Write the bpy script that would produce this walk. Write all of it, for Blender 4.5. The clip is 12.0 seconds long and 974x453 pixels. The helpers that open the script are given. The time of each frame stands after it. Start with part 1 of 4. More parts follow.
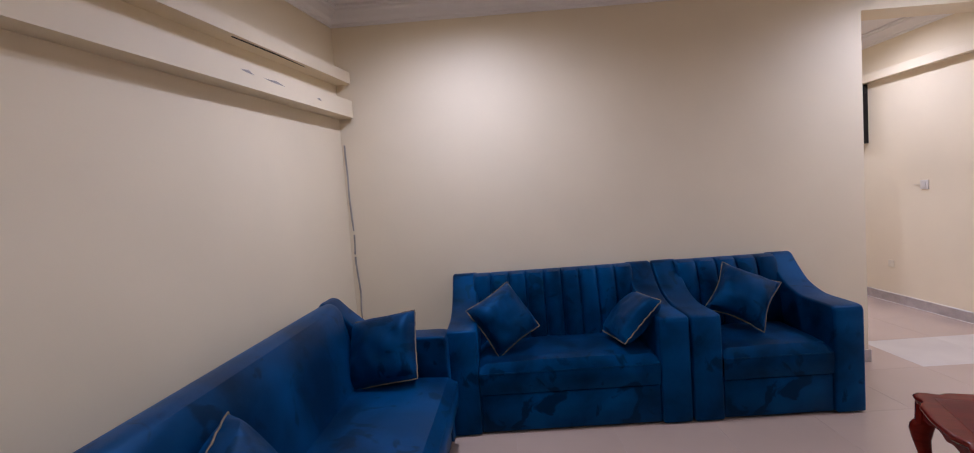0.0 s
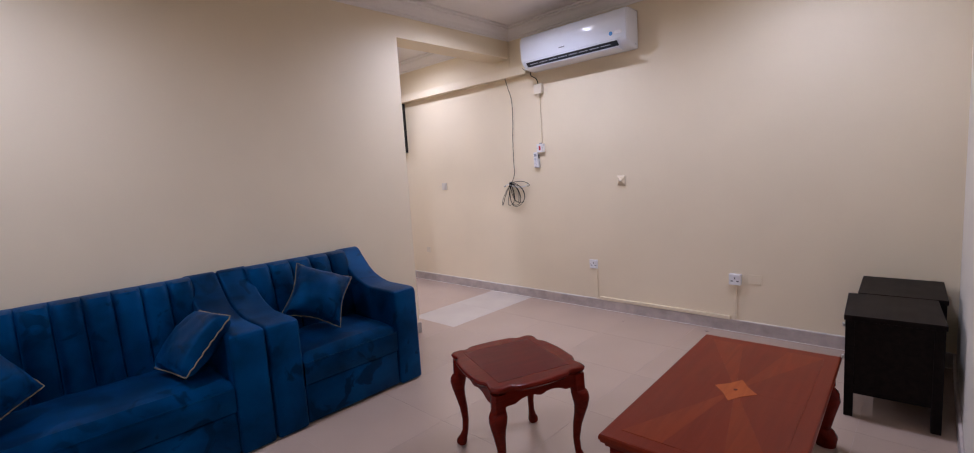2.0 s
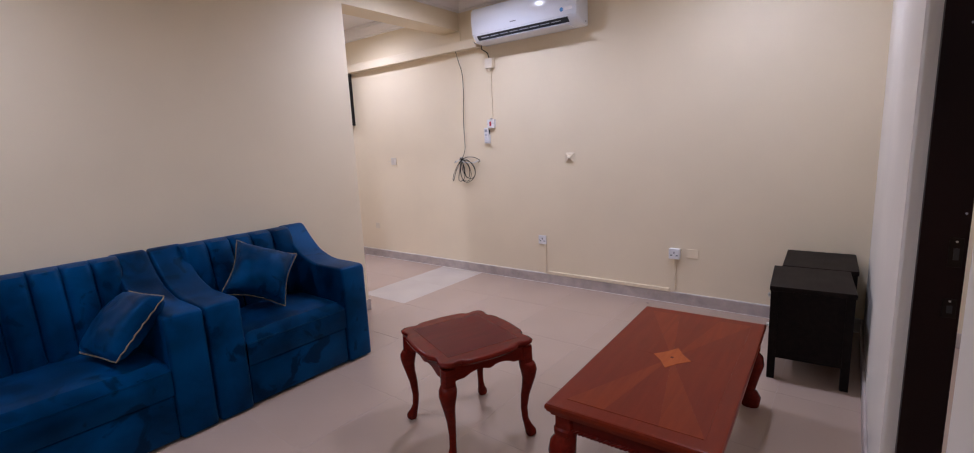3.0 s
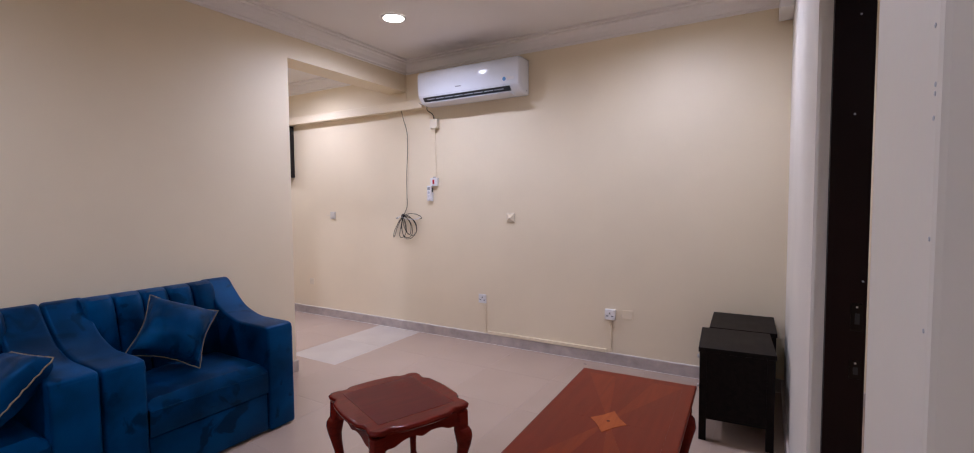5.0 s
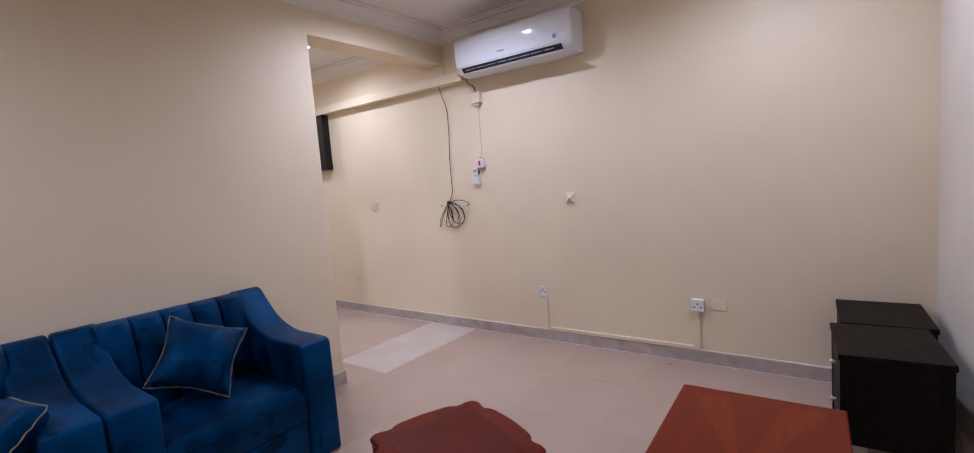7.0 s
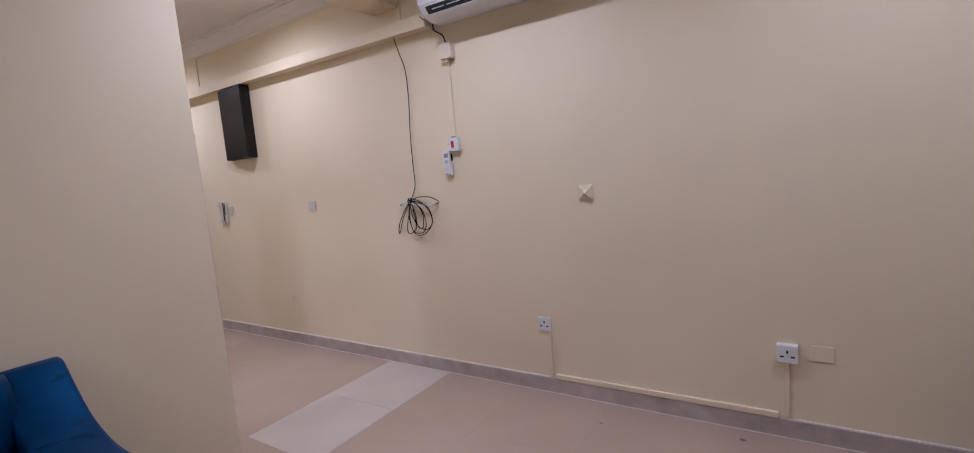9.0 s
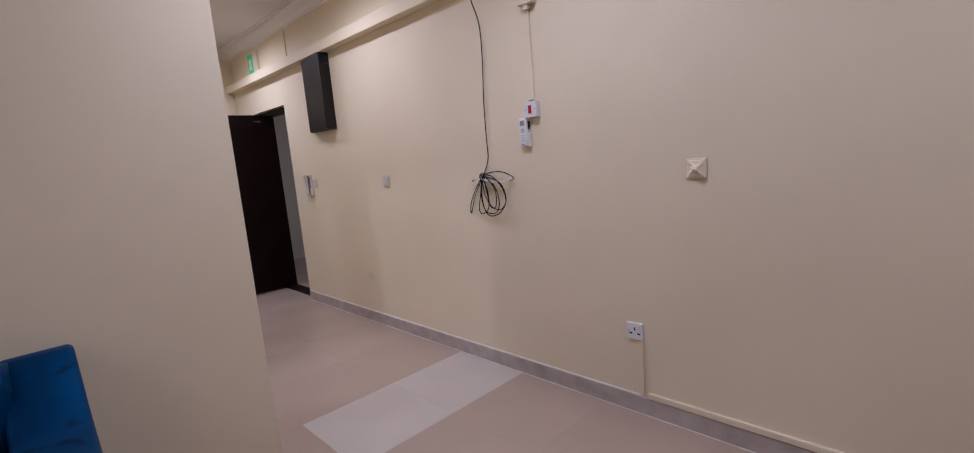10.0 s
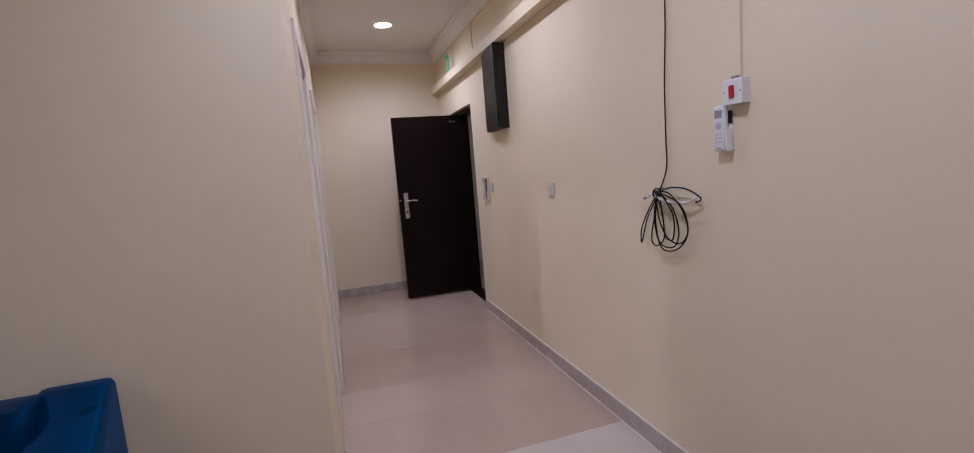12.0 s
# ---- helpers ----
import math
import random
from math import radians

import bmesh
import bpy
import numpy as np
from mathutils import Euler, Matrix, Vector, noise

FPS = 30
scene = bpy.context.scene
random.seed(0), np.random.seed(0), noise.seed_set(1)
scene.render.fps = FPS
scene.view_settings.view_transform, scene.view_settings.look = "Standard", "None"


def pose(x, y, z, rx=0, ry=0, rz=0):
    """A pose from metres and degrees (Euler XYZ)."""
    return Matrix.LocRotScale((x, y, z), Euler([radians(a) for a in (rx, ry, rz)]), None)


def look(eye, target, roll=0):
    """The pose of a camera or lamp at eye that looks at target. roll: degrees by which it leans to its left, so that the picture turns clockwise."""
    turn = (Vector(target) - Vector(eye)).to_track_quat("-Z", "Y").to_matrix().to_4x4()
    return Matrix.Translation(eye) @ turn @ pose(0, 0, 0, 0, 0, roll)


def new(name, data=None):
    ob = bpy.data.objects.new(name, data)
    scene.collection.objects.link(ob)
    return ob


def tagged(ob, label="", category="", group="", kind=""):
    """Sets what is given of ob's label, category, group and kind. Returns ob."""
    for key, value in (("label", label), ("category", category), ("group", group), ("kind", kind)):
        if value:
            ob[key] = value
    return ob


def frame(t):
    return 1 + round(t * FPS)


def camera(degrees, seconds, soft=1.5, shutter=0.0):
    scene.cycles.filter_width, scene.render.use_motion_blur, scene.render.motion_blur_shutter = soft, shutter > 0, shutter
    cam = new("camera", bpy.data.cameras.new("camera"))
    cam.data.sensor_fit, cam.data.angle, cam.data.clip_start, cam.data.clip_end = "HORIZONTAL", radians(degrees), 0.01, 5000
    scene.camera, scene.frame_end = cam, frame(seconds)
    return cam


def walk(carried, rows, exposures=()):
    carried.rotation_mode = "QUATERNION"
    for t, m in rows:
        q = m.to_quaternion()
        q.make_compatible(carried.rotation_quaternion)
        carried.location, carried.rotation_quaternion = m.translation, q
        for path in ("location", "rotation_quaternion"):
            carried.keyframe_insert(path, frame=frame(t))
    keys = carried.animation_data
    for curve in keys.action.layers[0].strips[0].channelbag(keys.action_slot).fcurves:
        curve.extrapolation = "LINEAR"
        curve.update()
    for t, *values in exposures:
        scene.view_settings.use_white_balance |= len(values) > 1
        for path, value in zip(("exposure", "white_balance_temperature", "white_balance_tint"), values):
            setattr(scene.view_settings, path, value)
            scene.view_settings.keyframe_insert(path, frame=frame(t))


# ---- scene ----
cam = camera(91.3, 12.0, soft=1.05)
PATH = [
    (0, (0.308, 0.103, 1.471), (0.262, 2.098, 1.344), -4.2),
    (0.5, (0.423, 0.073, 1.469), (0.667, 2.053, 1.327), -4.3),
    (1, (0.455, 0.134, 1.469), (1.109, 2.019, 1.344), -3.2),
    (1.5, (0.429, 0.269, 1.444), (1.656, 1.842, 1.314), -4.0),
    (2, (0.445, 0.304, 1.431), (1.885, 1.673, 1.201), -3.6),
    (2.5, (0.454, 0.308, 1.436), (1.991, 1.542, 1.097), -3.0),
    (3, (0.452, 0.303, 1.433), (2.01, 1.51, 1.091), -2.7),
    (3.5, (0.459, 0.302, 1.439), (2.132, 1.358, 1.146), 0.4),
    (5.5, (0.477, 0.297, 1.431), (2.195, 1.317, 1.342), -0.7),
    (6, (0.522, 0.306, 1.41), (2.222, 1.349, 1.269), -1.8),
    (6.5, (0.677, 0.437, 1.441), (2.293, 1.603, 1.269), -4.0),
    (8.5, (1.684, 1.253, 1.477), (3.278, 2.442, 1.268), -5.0),
    (9, (1.906, 1.431, 1.428), (3.574, 2.512, 1.206), -4.8),
    (9.5, (2.1, 1.58, 1.43), (3.777, 2.633, 1.151), -4.6),
    (10, (2.39, 1.596, 1.403), (3.775, 3.008, 1.109), -4.8),
    (10.5, (2.658, 1.601, 1.421), (3.821, 3.191, 1.074), -5.0),
    (11, (2.772, 1.671, 1.435), (3.822, 3.338, 1.094), -4.0),
    (11.5, (2.971, 1.875, 1.445), (3.876, 3.642, 1.199), -3.0),
    (12, (3.161, 1.989, 1.441), (3.753, 3.884, 1.2), -4.6),
]
walk(cam, [(t, look(eye, target, roll)) for t, eye, target, roll in PATH],
     exposures=[(0.0, 0.35), (0.5, 0.28), (1.6, 0.30), (6.0, 0.36), (8.4, 0.0), (9.5, -0.12), (10.4, -0.2), (12.0, -0.25)])

# ---- light ----
world = bpy.data.worlds.new("world")
scene.world = world
world.use_nodes = True
world.node_tree.nodes["Background"].inputs[0].default_value = (0.6, 0.7, 1.0, 1)
world.node_tree.nodes["Background"].inputs[1].default_value = 0.02
LAMP_GLOW, LAMP_WATTS = 14.0, 109.0

# ---- plan, metres ----
XL, XR = -0.83, 4.545          # left wall, right wall
YN, YF = 0.175, 3.72           # near wall, sofa wall
YE = 8.05                      # end of the corridor
XC = 3.06                      # corridor's left wall
YB = -2.4                      # back of the hall behind
ZC = 2.93                      # ceiling
BEAM_Z = 2.62
SPLAY = 0.205                  # the left wall runs askew
LAMPS = ((0.18, 2.78), (3.50, 2.96), (0.18, 1.10), (3.60, 0.95), (3.80, 4.90), (3.80, 6.94), (3.4, -1.1), (0.6, -1.1), (1.20, 5.3), (1.20, 6.8), (XR + 0.9, 7.2))


# ---- materials ----
def material(name, base, rough=0.5, metal=0.0, spread=0.06, scale=6.0, fine=120.0, bump=0.05, sheen=0.0, coat=0.0, tint=None, object_random=0.0, spec=0.5):
    m = bpy.data.materials.new(name)
    m.use_nodes = True
    nt = m.node_tree
    bs = nt.nodes["Principled BSDF"]
    co = nt.nodes.new("ShaderNodeTexCoord")
    big = nt.nodes.new("ShaderNodeTexNoise")
    big.inputs["Scale"].default_value = scale
    big.inputs["Detail"].default_value = 5
    nt.links.new(co.outputs["Object"], big.inputs["Vector"])
    small = nt.nodes.new("ShaderNodeTexNoise")
    small.inputs["Scale"].default_value = fine
    small.inputs["Detail"].default_value = 3
    nt.links.new(co.outputs["Object"], small.inputs["Vector"])
    ramp = nt.nodes.new("ShaderNodeValToRGB")
    other = tint or tuple(c * (1 - 2 * spread) for c in base)
    ramp.color_ramp.elements[0].position, ramp.color_ramp.elements[1].position = 0.3, 0.7
    ramp.color_ramp.elements[0].color = (*other, 1)
    ramp.color_ramp.elements[1].color = (*[min(1, c * (1 + spread * 0.5)) for c in base], 1)
    nt.links.new(big.outputs["Fac"], ramp.inputs["Fac"])
    colour = ramp.outputs["Color"]
    mix = nt.nodes.new("ShaderNodeMix")
    mix.data_type, mix.blend_type = "RGBA", "MULTIPLY"
    mix.inputs[0].default_value = spread
    nt.links.new(colour, mix.inputs[6])
    nt.links.new(small.outputs["Color"], mix.inputs[7])
    colour = mix.outputs[2]
    if object_random:
        info = nt.nodes.new("ShaderNodeObjectInfo")
        rng = nt.nodes.new("ShaderNodeMapRange")
        rng.inputs["To Min"].default_value, rng.inputs["To Max"].default_value = 1 - object_random, 1 + object_random
        nt.links.new(info.outputs["Random"], rng.inputs["Value"])
        hsv = nt.nodes.new("ShaderNodeHueSaturation")
        nt.links.new(rng.outputs["Result"], hsv.inputs["Value"])
        nt.links.new(colour, hsv.inputs["Color"])
        colour = hsv.outputs["Color"]
    nt.links.new(colour, bs.inputs["Base Color"])
    rr = nt.nodes.new("ShaderNodeMapRange")
    rr.inputs["To Min"].default_value, rr.inputs["To Max"].default_value = max(0, rough * 0.85), min(1, rough * 1.15)
    nt.links.new(big.outputs["Fac"], rr.inputs["Value"])
    nt.links.new(rr.outputs["Result"], bs.inputs["Roughness"])
    bs.inputs["Metallic"].default_value = metal
    bs.inputs["Specular IOR Level"].default_value = spec
    bs.inputs["Sheen Weight"].default_value = sheen
    bs.inputs["Coat Weight"].default_value = coat
    bs.inputs["Coat Roughness"].default_value = 0.12
    if bump:
        bp = nt.nodes.new("ShaderNodeBump")
        bp.inputs["Strength"].default_value = bump
        bp.inputs["Distance"].default_value = 0.01
        nt.links.new(small.outputs["Fac"], bp.inputs["Height"])
        nt.links.new(bp.outputs["Normal"], bs.inputs["Normal"])
    return m


def wood(name, base, dark, stretch=(1, 14, 14), rough=0.3, coat=0.4, turn=0.0, scale=3.0):
    """Varnished wood with grain along the local x axis, turned by some degrees about z."""
    m = material(name, base, rough, coat=coat, bump=0.02)
    nt = m.node_tree
    bs = nt.nodes["Principled BSDF"]
    co = nt.nodes["Texture Coordinate"]
    mp = nt.nodes.new("ShaderNodeMapping")
    mp.inputs["Scale"].default_value = stretch
    mp.inputs["Rotation"].default_value = (0, 0, radians(turn))
    nt.links.new(co.outputs["Object"], mp.inputs["Vector"])
    ns = nt.nodes.new("ShaderNodeTexNoise")
    ns.inputs["Scale"].default_value, ns.inputs["Detail"].default_value, ns.inputs["Distortion"].default_value = scale, 8, 0.6
    nt.links.new(mp.outputs["Vector"], ns.inputs["Vector"])
    rp = nt.nodes.new("ShaderNodeValToRGB")
    rp.color_ramp.elements[0].position, rp.color_ramp.elements[1].position = 0.32, 0.68
    rp.color_ramp.elements[0].color, rp.color_ramp.elements[1].color = (*dark, 1), (*base, 1)
    nt.links.new(ns.outputs["Fac"], rp.inputs["Fac"])
    nt.links.new(rp.outputs["Color"], bs.inputs["Base Color"])
    bs.inputs["Specular IOR Level"].default_value = 0.09
    return m


def velvet():
    """Deep blue velvet whose nap is brushed into lighter and darker patches."""
    m = material("blue_velvet", (0.0, 0.075, 0.22), 0.5, spread=0.1, scale=3.5, fine=300, bump=0.08, sheen=0.16)
    nt = m.node_tree
    bs = nt.nodes["Principled BSDF"]
    co = nt.nodes["Texture Coordinate"]
    ns = nt.nodes.new("ShaderNodeTexNoise")
    ns.inputs["Scale"].default_value, ns.inputs["Detail"].default_value, ns.inputs["Distortion"].default_value = 3.2, 4, 0.3
    nt.links.new(co.outputs["Object"], ns.inputs["Vector"])
    rp = nt.nodes.new("ShaderNodeValToRGB")
    el = rp.color_ramp.elements
    el[0].position, el[1].position = 0.33, 0.70
    el[0].color, el[1].color = (0.0, 0.0022, 0.010, 1), (0.0, 0.039, 0.122, 1)
    nt.links.new(ns.outputs["Fac"], rp.inputs["Fac"])
    # hand marks: small patches where the nap lies the other way
    sm = nt.nodes.new("ShaderNodeTexNoise")
    sm.inputs["Scale"].default_value, sm.inputs["Detail"].default_value, sm.inputs["Distortion"].default_value = 7.5, 5, 0.9
    nt.links.new(co.outputs["Object"], sm.inputs["Vector"])
    sr = nt.nodes.new("ShaderNodeMapRange")
    sr.inputs["From Min"].default_value, sr.inputs["From Max"].default_value = 0.575, 0.635
    sr.inputs["To Min"].default_value, sr.inputs["To Max"].default_value = 0.0, 0.85
    nt.links.new(sm.outputs["Fac"], sr.inputs["Value"])
    mx = nt.nodes.new("ShaderNodeMix")
    mx.data_type = "RGBA"
    mx.inputs[7].default_value = (0.0, 0.0022, 0.009, 1)
    nt.links.new(sr.outputs["Result"], mx.inputs[0])
    nt.links.new(rp.outputs["Color"], mx.inputs[6])
    nt.links.new(mx.outputs[2], bs.inputs["Base Color"])
    bs.inputs["Sheen Tint"].default_value = (0.0, 0.28, 0.84, 1)
    bs.inputs["Sheen Roughness"].default_value = 0.5
    bs.inputs["Specular IOR Level"].default_value = 0.6
    bs.inputs["Specular Tint"].default_value = (0.0, 0.30, 0.80, 1)
    return m


def glow(name, colour, strength):
    m = bpy.data.materials.new(name)
    m.use_nodes = True
    bs = m.node_tree.nodes["Principled BSDF"]
    bs.inputs["Base Color"].default_value = (*colour, 1)
    bs.inputs["Emission Color"].default_value = (*colour, 1)
    bs.inputs["Emission Strength"].default_value = strength
    return m


M_WALL = material("cream_wall_paint", (0.82, 0.695, 0.495), 0.55, spread=0.03, scale=1.2, fine=90, bump=0.02)
M_WHITE_WALL = material("off_white_wall_paint", (0.81, 0.755, 0.66), 0.55, spread=0.04, scale=1.5, fine=90, bump=0.03)
M_CEIL = material("white_ceiling_paint", (0.85, 0.80, 0.75), 0.7, spread=0.02, scale=1.0, fine=70, bump=0.03)


def add_smudge(m, centre, reach):
    """A dark smudge above the air conditioner's intake, broken up by noise."""
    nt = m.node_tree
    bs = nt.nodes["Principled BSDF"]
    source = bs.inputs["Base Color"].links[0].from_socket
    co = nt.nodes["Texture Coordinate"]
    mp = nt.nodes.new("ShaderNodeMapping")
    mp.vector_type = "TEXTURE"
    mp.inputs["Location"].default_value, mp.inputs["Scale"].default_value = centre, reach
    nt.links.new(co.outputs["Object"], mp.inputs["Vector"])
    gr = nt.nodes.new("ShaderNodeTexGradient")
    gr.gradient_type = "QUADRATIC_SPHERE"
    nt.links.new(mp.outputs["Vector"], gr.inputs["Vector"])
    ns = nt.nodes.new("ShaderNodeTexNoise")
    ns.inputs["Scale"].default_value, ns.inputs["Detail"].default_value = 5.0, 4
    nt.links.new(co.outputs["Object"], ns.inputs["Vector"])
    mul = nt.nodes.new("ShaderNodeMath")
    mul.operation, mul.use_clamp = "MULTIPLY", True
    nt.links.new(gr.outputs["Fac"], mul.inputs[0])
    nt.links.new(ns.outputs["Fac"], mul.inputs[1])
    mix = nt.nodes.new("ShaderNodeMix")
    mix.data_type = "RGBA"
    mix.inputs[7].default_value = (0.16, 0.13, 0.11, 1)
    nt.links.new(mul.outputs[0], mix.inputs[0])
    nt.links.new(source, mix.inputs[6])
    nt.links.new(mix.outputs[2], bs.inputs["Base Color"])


add_smudge(M_CEIL, (4.30, 2.85, 2.9), (0.30, 0.85, 0.5))
M_TILE = material("beige_porcelain_tile", (0.448, 0.330, 0.256), 0.20, spread=0.03, scale=1.5, fine=220, bump=0.0, object_random=0.008)
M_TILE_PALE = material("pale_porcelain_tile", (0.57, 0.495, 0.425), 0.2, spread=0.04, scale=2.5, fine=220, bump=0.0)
M_GROUT = material("grout", (0.475, 0.362, 0.285), 0.8, spread=0.08, scale=8)
M_MARBLE = material("grey_marble", (0.54, 0.455, 0.405), 0.3, spread=0.14, scale=9, fine=60, bump=0.0)
M_LIT_EDGE = material("pale_lit_edge", (0.74, 0.68, 0.60), 0.5, spread=0.08, scale=20, bump=0.0)
M_DARK = material("dark_brown_door_finish", (0.011, 0.0038, 0.0028), 0.42, spread=0.2, scale=3, fine=90, bump=0.02, spec=0.12)
M_BLACKWOOD = wood("black_brown_wood", (0.013, 0.0085, 0.007), (0.006, 0.0042, 0.0036), (1, 10, 10), 0.50, 0.0)
M_CHERRY = wood("red_cherry_wood", (0.150, 0.0118, 0.0055), (0.100, 0.0078, 0.004), (2, 16, 16), 0.24, 0.04)
M_CHERRY_DARK = wood("dark_cherry_panel", (0.118, 0.0092, 0.0048), (0.090, 0.0070, 0.0040), (1, 12, 12), 0.34, 0.02)
M_VENEER_A = wood("orange_brown_veneer", (0.205, 0.0270, 0.0046), (0.172, 0.0205, 0.0040), (1, 14, 14), 0.32, 0.12)
M_VENEER_B = wood("orange_brown_veneer_crossways", (0.168, 0.0175, 0.0040), (0.142, 0.0140, 0.0036), (1, 14, 14), 0.32, 0.12, 90)
M_INLAY = wood("light_inlay_wood", (0.38, 0.085, 0.018), (0.30, 0.060, 0.014), (1, 12, 12), 0.36, 0.10, 45, 6)
M_VELVET = velvet()
M_PIPING = material("tan_piping", (0.27, 0.21, 0.13), 0.8, spread=0.2, scale=40, fine=300)
M_PLASTIC = material("white_plastic", (0.78, 0.76, 0.74), 0.3, spread=0.02, scale=5, bump=0.0)
# white plastic for the corridor, its warmer, dimmer light put into the colour
M_PLASTIC_WARM = material("warm_toned_white_plastic", (0.66, 0.60, 0.52), 0.35, spread=0.03, scale=6, bump=0.0)
M_AC = material("glossy_white_plastic", (0.80, 0.82, 0.86), 0.12, spread=0.01, scale=3, bump=0.0)
M_IVORY = material("cream_painted_plastic", (0.76, 0.665, 0.51), 0.5, spread=0.04, scale=9)
M_BLACK = material("black_plastic", (0.012, 0.012, 0.012), 0.4, spread=0.1, bump=0.0)
M_GREY = material("grey_plastic", (0.30, 0.31, 0.33), 0.4, spread=0.05, bump=0.0)
M_RED = material("red_switch", (0.55, 0.01, 0.02), 0.35, spread=0.05, bump=0.0)
M_GREEN = material("green_sign", (0.06, 0.75, 0.25), 0.5, spread=0.05, bump=0.0)
M_BLUE = material("blue_print", (0.05, 0.25, 0.55), 0.5, spread=0.05, bump=0.0)
M_METAL = material("brushed_steel", (0.62, 0.60, 0.57), 0.28, metal=1.0, spread=0.05, bump=0.0)
M_BRONZE = material("dark_bronzed_steel", (0.022, 0.016, 0.013), 0.35, metal=0.9, spread=0.1, bump=0.0)
M_STAIN = material("brown_stain", (0.20, 0.12, 0.07), 0.6, spread=0.2, scale=80, bump=0.0)
M_PANEL = material("black_panel_paint", (0.012, 0.0095, 0.009), 0.4, spread=0.1, scale=4, bump=0.02, spec=0.3)
M_PALE = material("pale_grey_print", (0.50, 0.51, 0.54), 0.5, spread=0.03, bump=0.0)
M_CABLE = material("black_cable", (0.006, 0.0055, 0.0055), 0.6, spread=0.1, bump=0.0, spec=0.2)
M_DUST = material("dark_gap", (0.06, 0.05, 0.045), 0.9, spread=0.1)
M_DUSTY = material("dusty_grey_plastic", (0.46, 0.41, 0.36), 0.8, spread=0.2, scale=12)
M_FILM = material("pale_blue_film", (0.22, 0.34, 0.55), 0.4, spread=0.05, bump=0.0)
M_LAMP = glow("lamp_glow", (1.0, 0.965, 0.93), LAMP_GLOW)


# ---- mesh helpers ----
def part(name, bm, material_, parent=None, label="", smooth=False):
    me = bpy.data.meshes.new(name)
    bm.normal_update()
    bm.to_mesh(me)
    bm.free()
    me.materials.append(material_)
    if smooth:
        me.polygons.foreach_set("use_smooth", [True] * len(me.polygons))
        me.set_sharp_from_angle(angle=radians(38))
    ob = new(name, me)
    if parent:
        ob.parent = parent
    if label:
        tagged(ob, label)
    return ob


def thing(name, m, label, category, group="", kind=""):
    ob = new(name)
    ob.empty_display_size = 0.05
    ob.matrix_world = m
    return tagged(ob, label, category, group, kind)


def add_box(bm, x0, x1, y0, y1, z0, z1, bevel=0.0, seg=2):
    vs = [bm.verts.new((x, y, z)) for x in (x0, x1) for y in (y0, y1) for z in (z0, z1)]
    fs = [(0, 1, 3, 2), (4, 6, 7, 5), (0, 4, 5, 1), (2, 3, 7, 6), (0, 2, 6, 4), (1, 5, 7, 3)]
    faces = [bm.faces.new([vs[i] for i in f]) for f in fs]
    if bevel:
        edges = list({e for f in faces for e in f.edges})
        bmesh.ops.bevel(bm, geom=edges, offset=bevel, segments=seg, profile=0.5, affect="EDGES")
    return bm


def box(x0, x1, y0, y1, z0, z1, bevel=0.0, seg=2):
    return add_box(bmesh.new(), x0, x1, y0, y1, z0, z1, bevel, seg)


def add_cyl(bm, a, b, r0, r1=None, n=16):
    """A capped round bar from a to b."""
    a, b = Vector(a), Vector(b)
    r1 = r0 if r1 is None else r1
    q = (b - a).to_track_quat("Z", "Y")
    rings = []
    for p, r in ((a, r0), (b, r1)):
        rings.append([bm.verts.new(p + q @ Vector((r * math.cos(6.28319 * i / n), r * math.sin(6.28319 * i / n), 0))) for i in range(n)])
    for i in range(n):
        bm.faces.new((rings[0][i], rings[0][(i + 1) % n], rings[1][(i + 1) % n], rings[1][i]))
    bm.faces.new(rings[0][::-1])
    bm.faces.new(rings[1])
    return bm


def cyl(a, b, r0, r1=None, n=16):
    return add_cyl(bmesh.new(), a, b, r0, r1, n)


def add_tube(bm, pts, radius, n=8, closed=False):
    """A round tube along a line of points; radius: a number, or one for each point."""
    pts = [Vector(p) for p in pts]
    count = len(pts)
    rad = radius if isinstance(radius, (list, tuple)) else [radius] * count
    rings, ref = [], Vector((0.13, 0.31, 0.94))
    for i, p in enumerate(pts):
        d = (pts[(i + 1) % count] - pts[i - 1]) if closed else (pts[min(i + 1, count - 1)] - pts[max(i - 1, 0)])
        d.normalize()
        u = ref - d * ref.dot(d)
        u.normalize()
        ref = u
        v = d.cross(u)
        rings.append([bm.verts.new(p + (u * math.cos(6.28319 * k / n) + v * math.sin(6.28319 * k / n)) * rad[i]) for k in range(n)])
    for i in range(count if closed else count - 1):
        a, b = rings[i], rings[(i + 1) % count]
        for k in range(n):
            bm.faces.new((a[k], a[(k + 1) % n], b[(k + 1) % n], b[k]))
    if not closed:
        bm.faces.new(rings[0][::-1])
        bm.faces.new(rings[-1])
    return bm


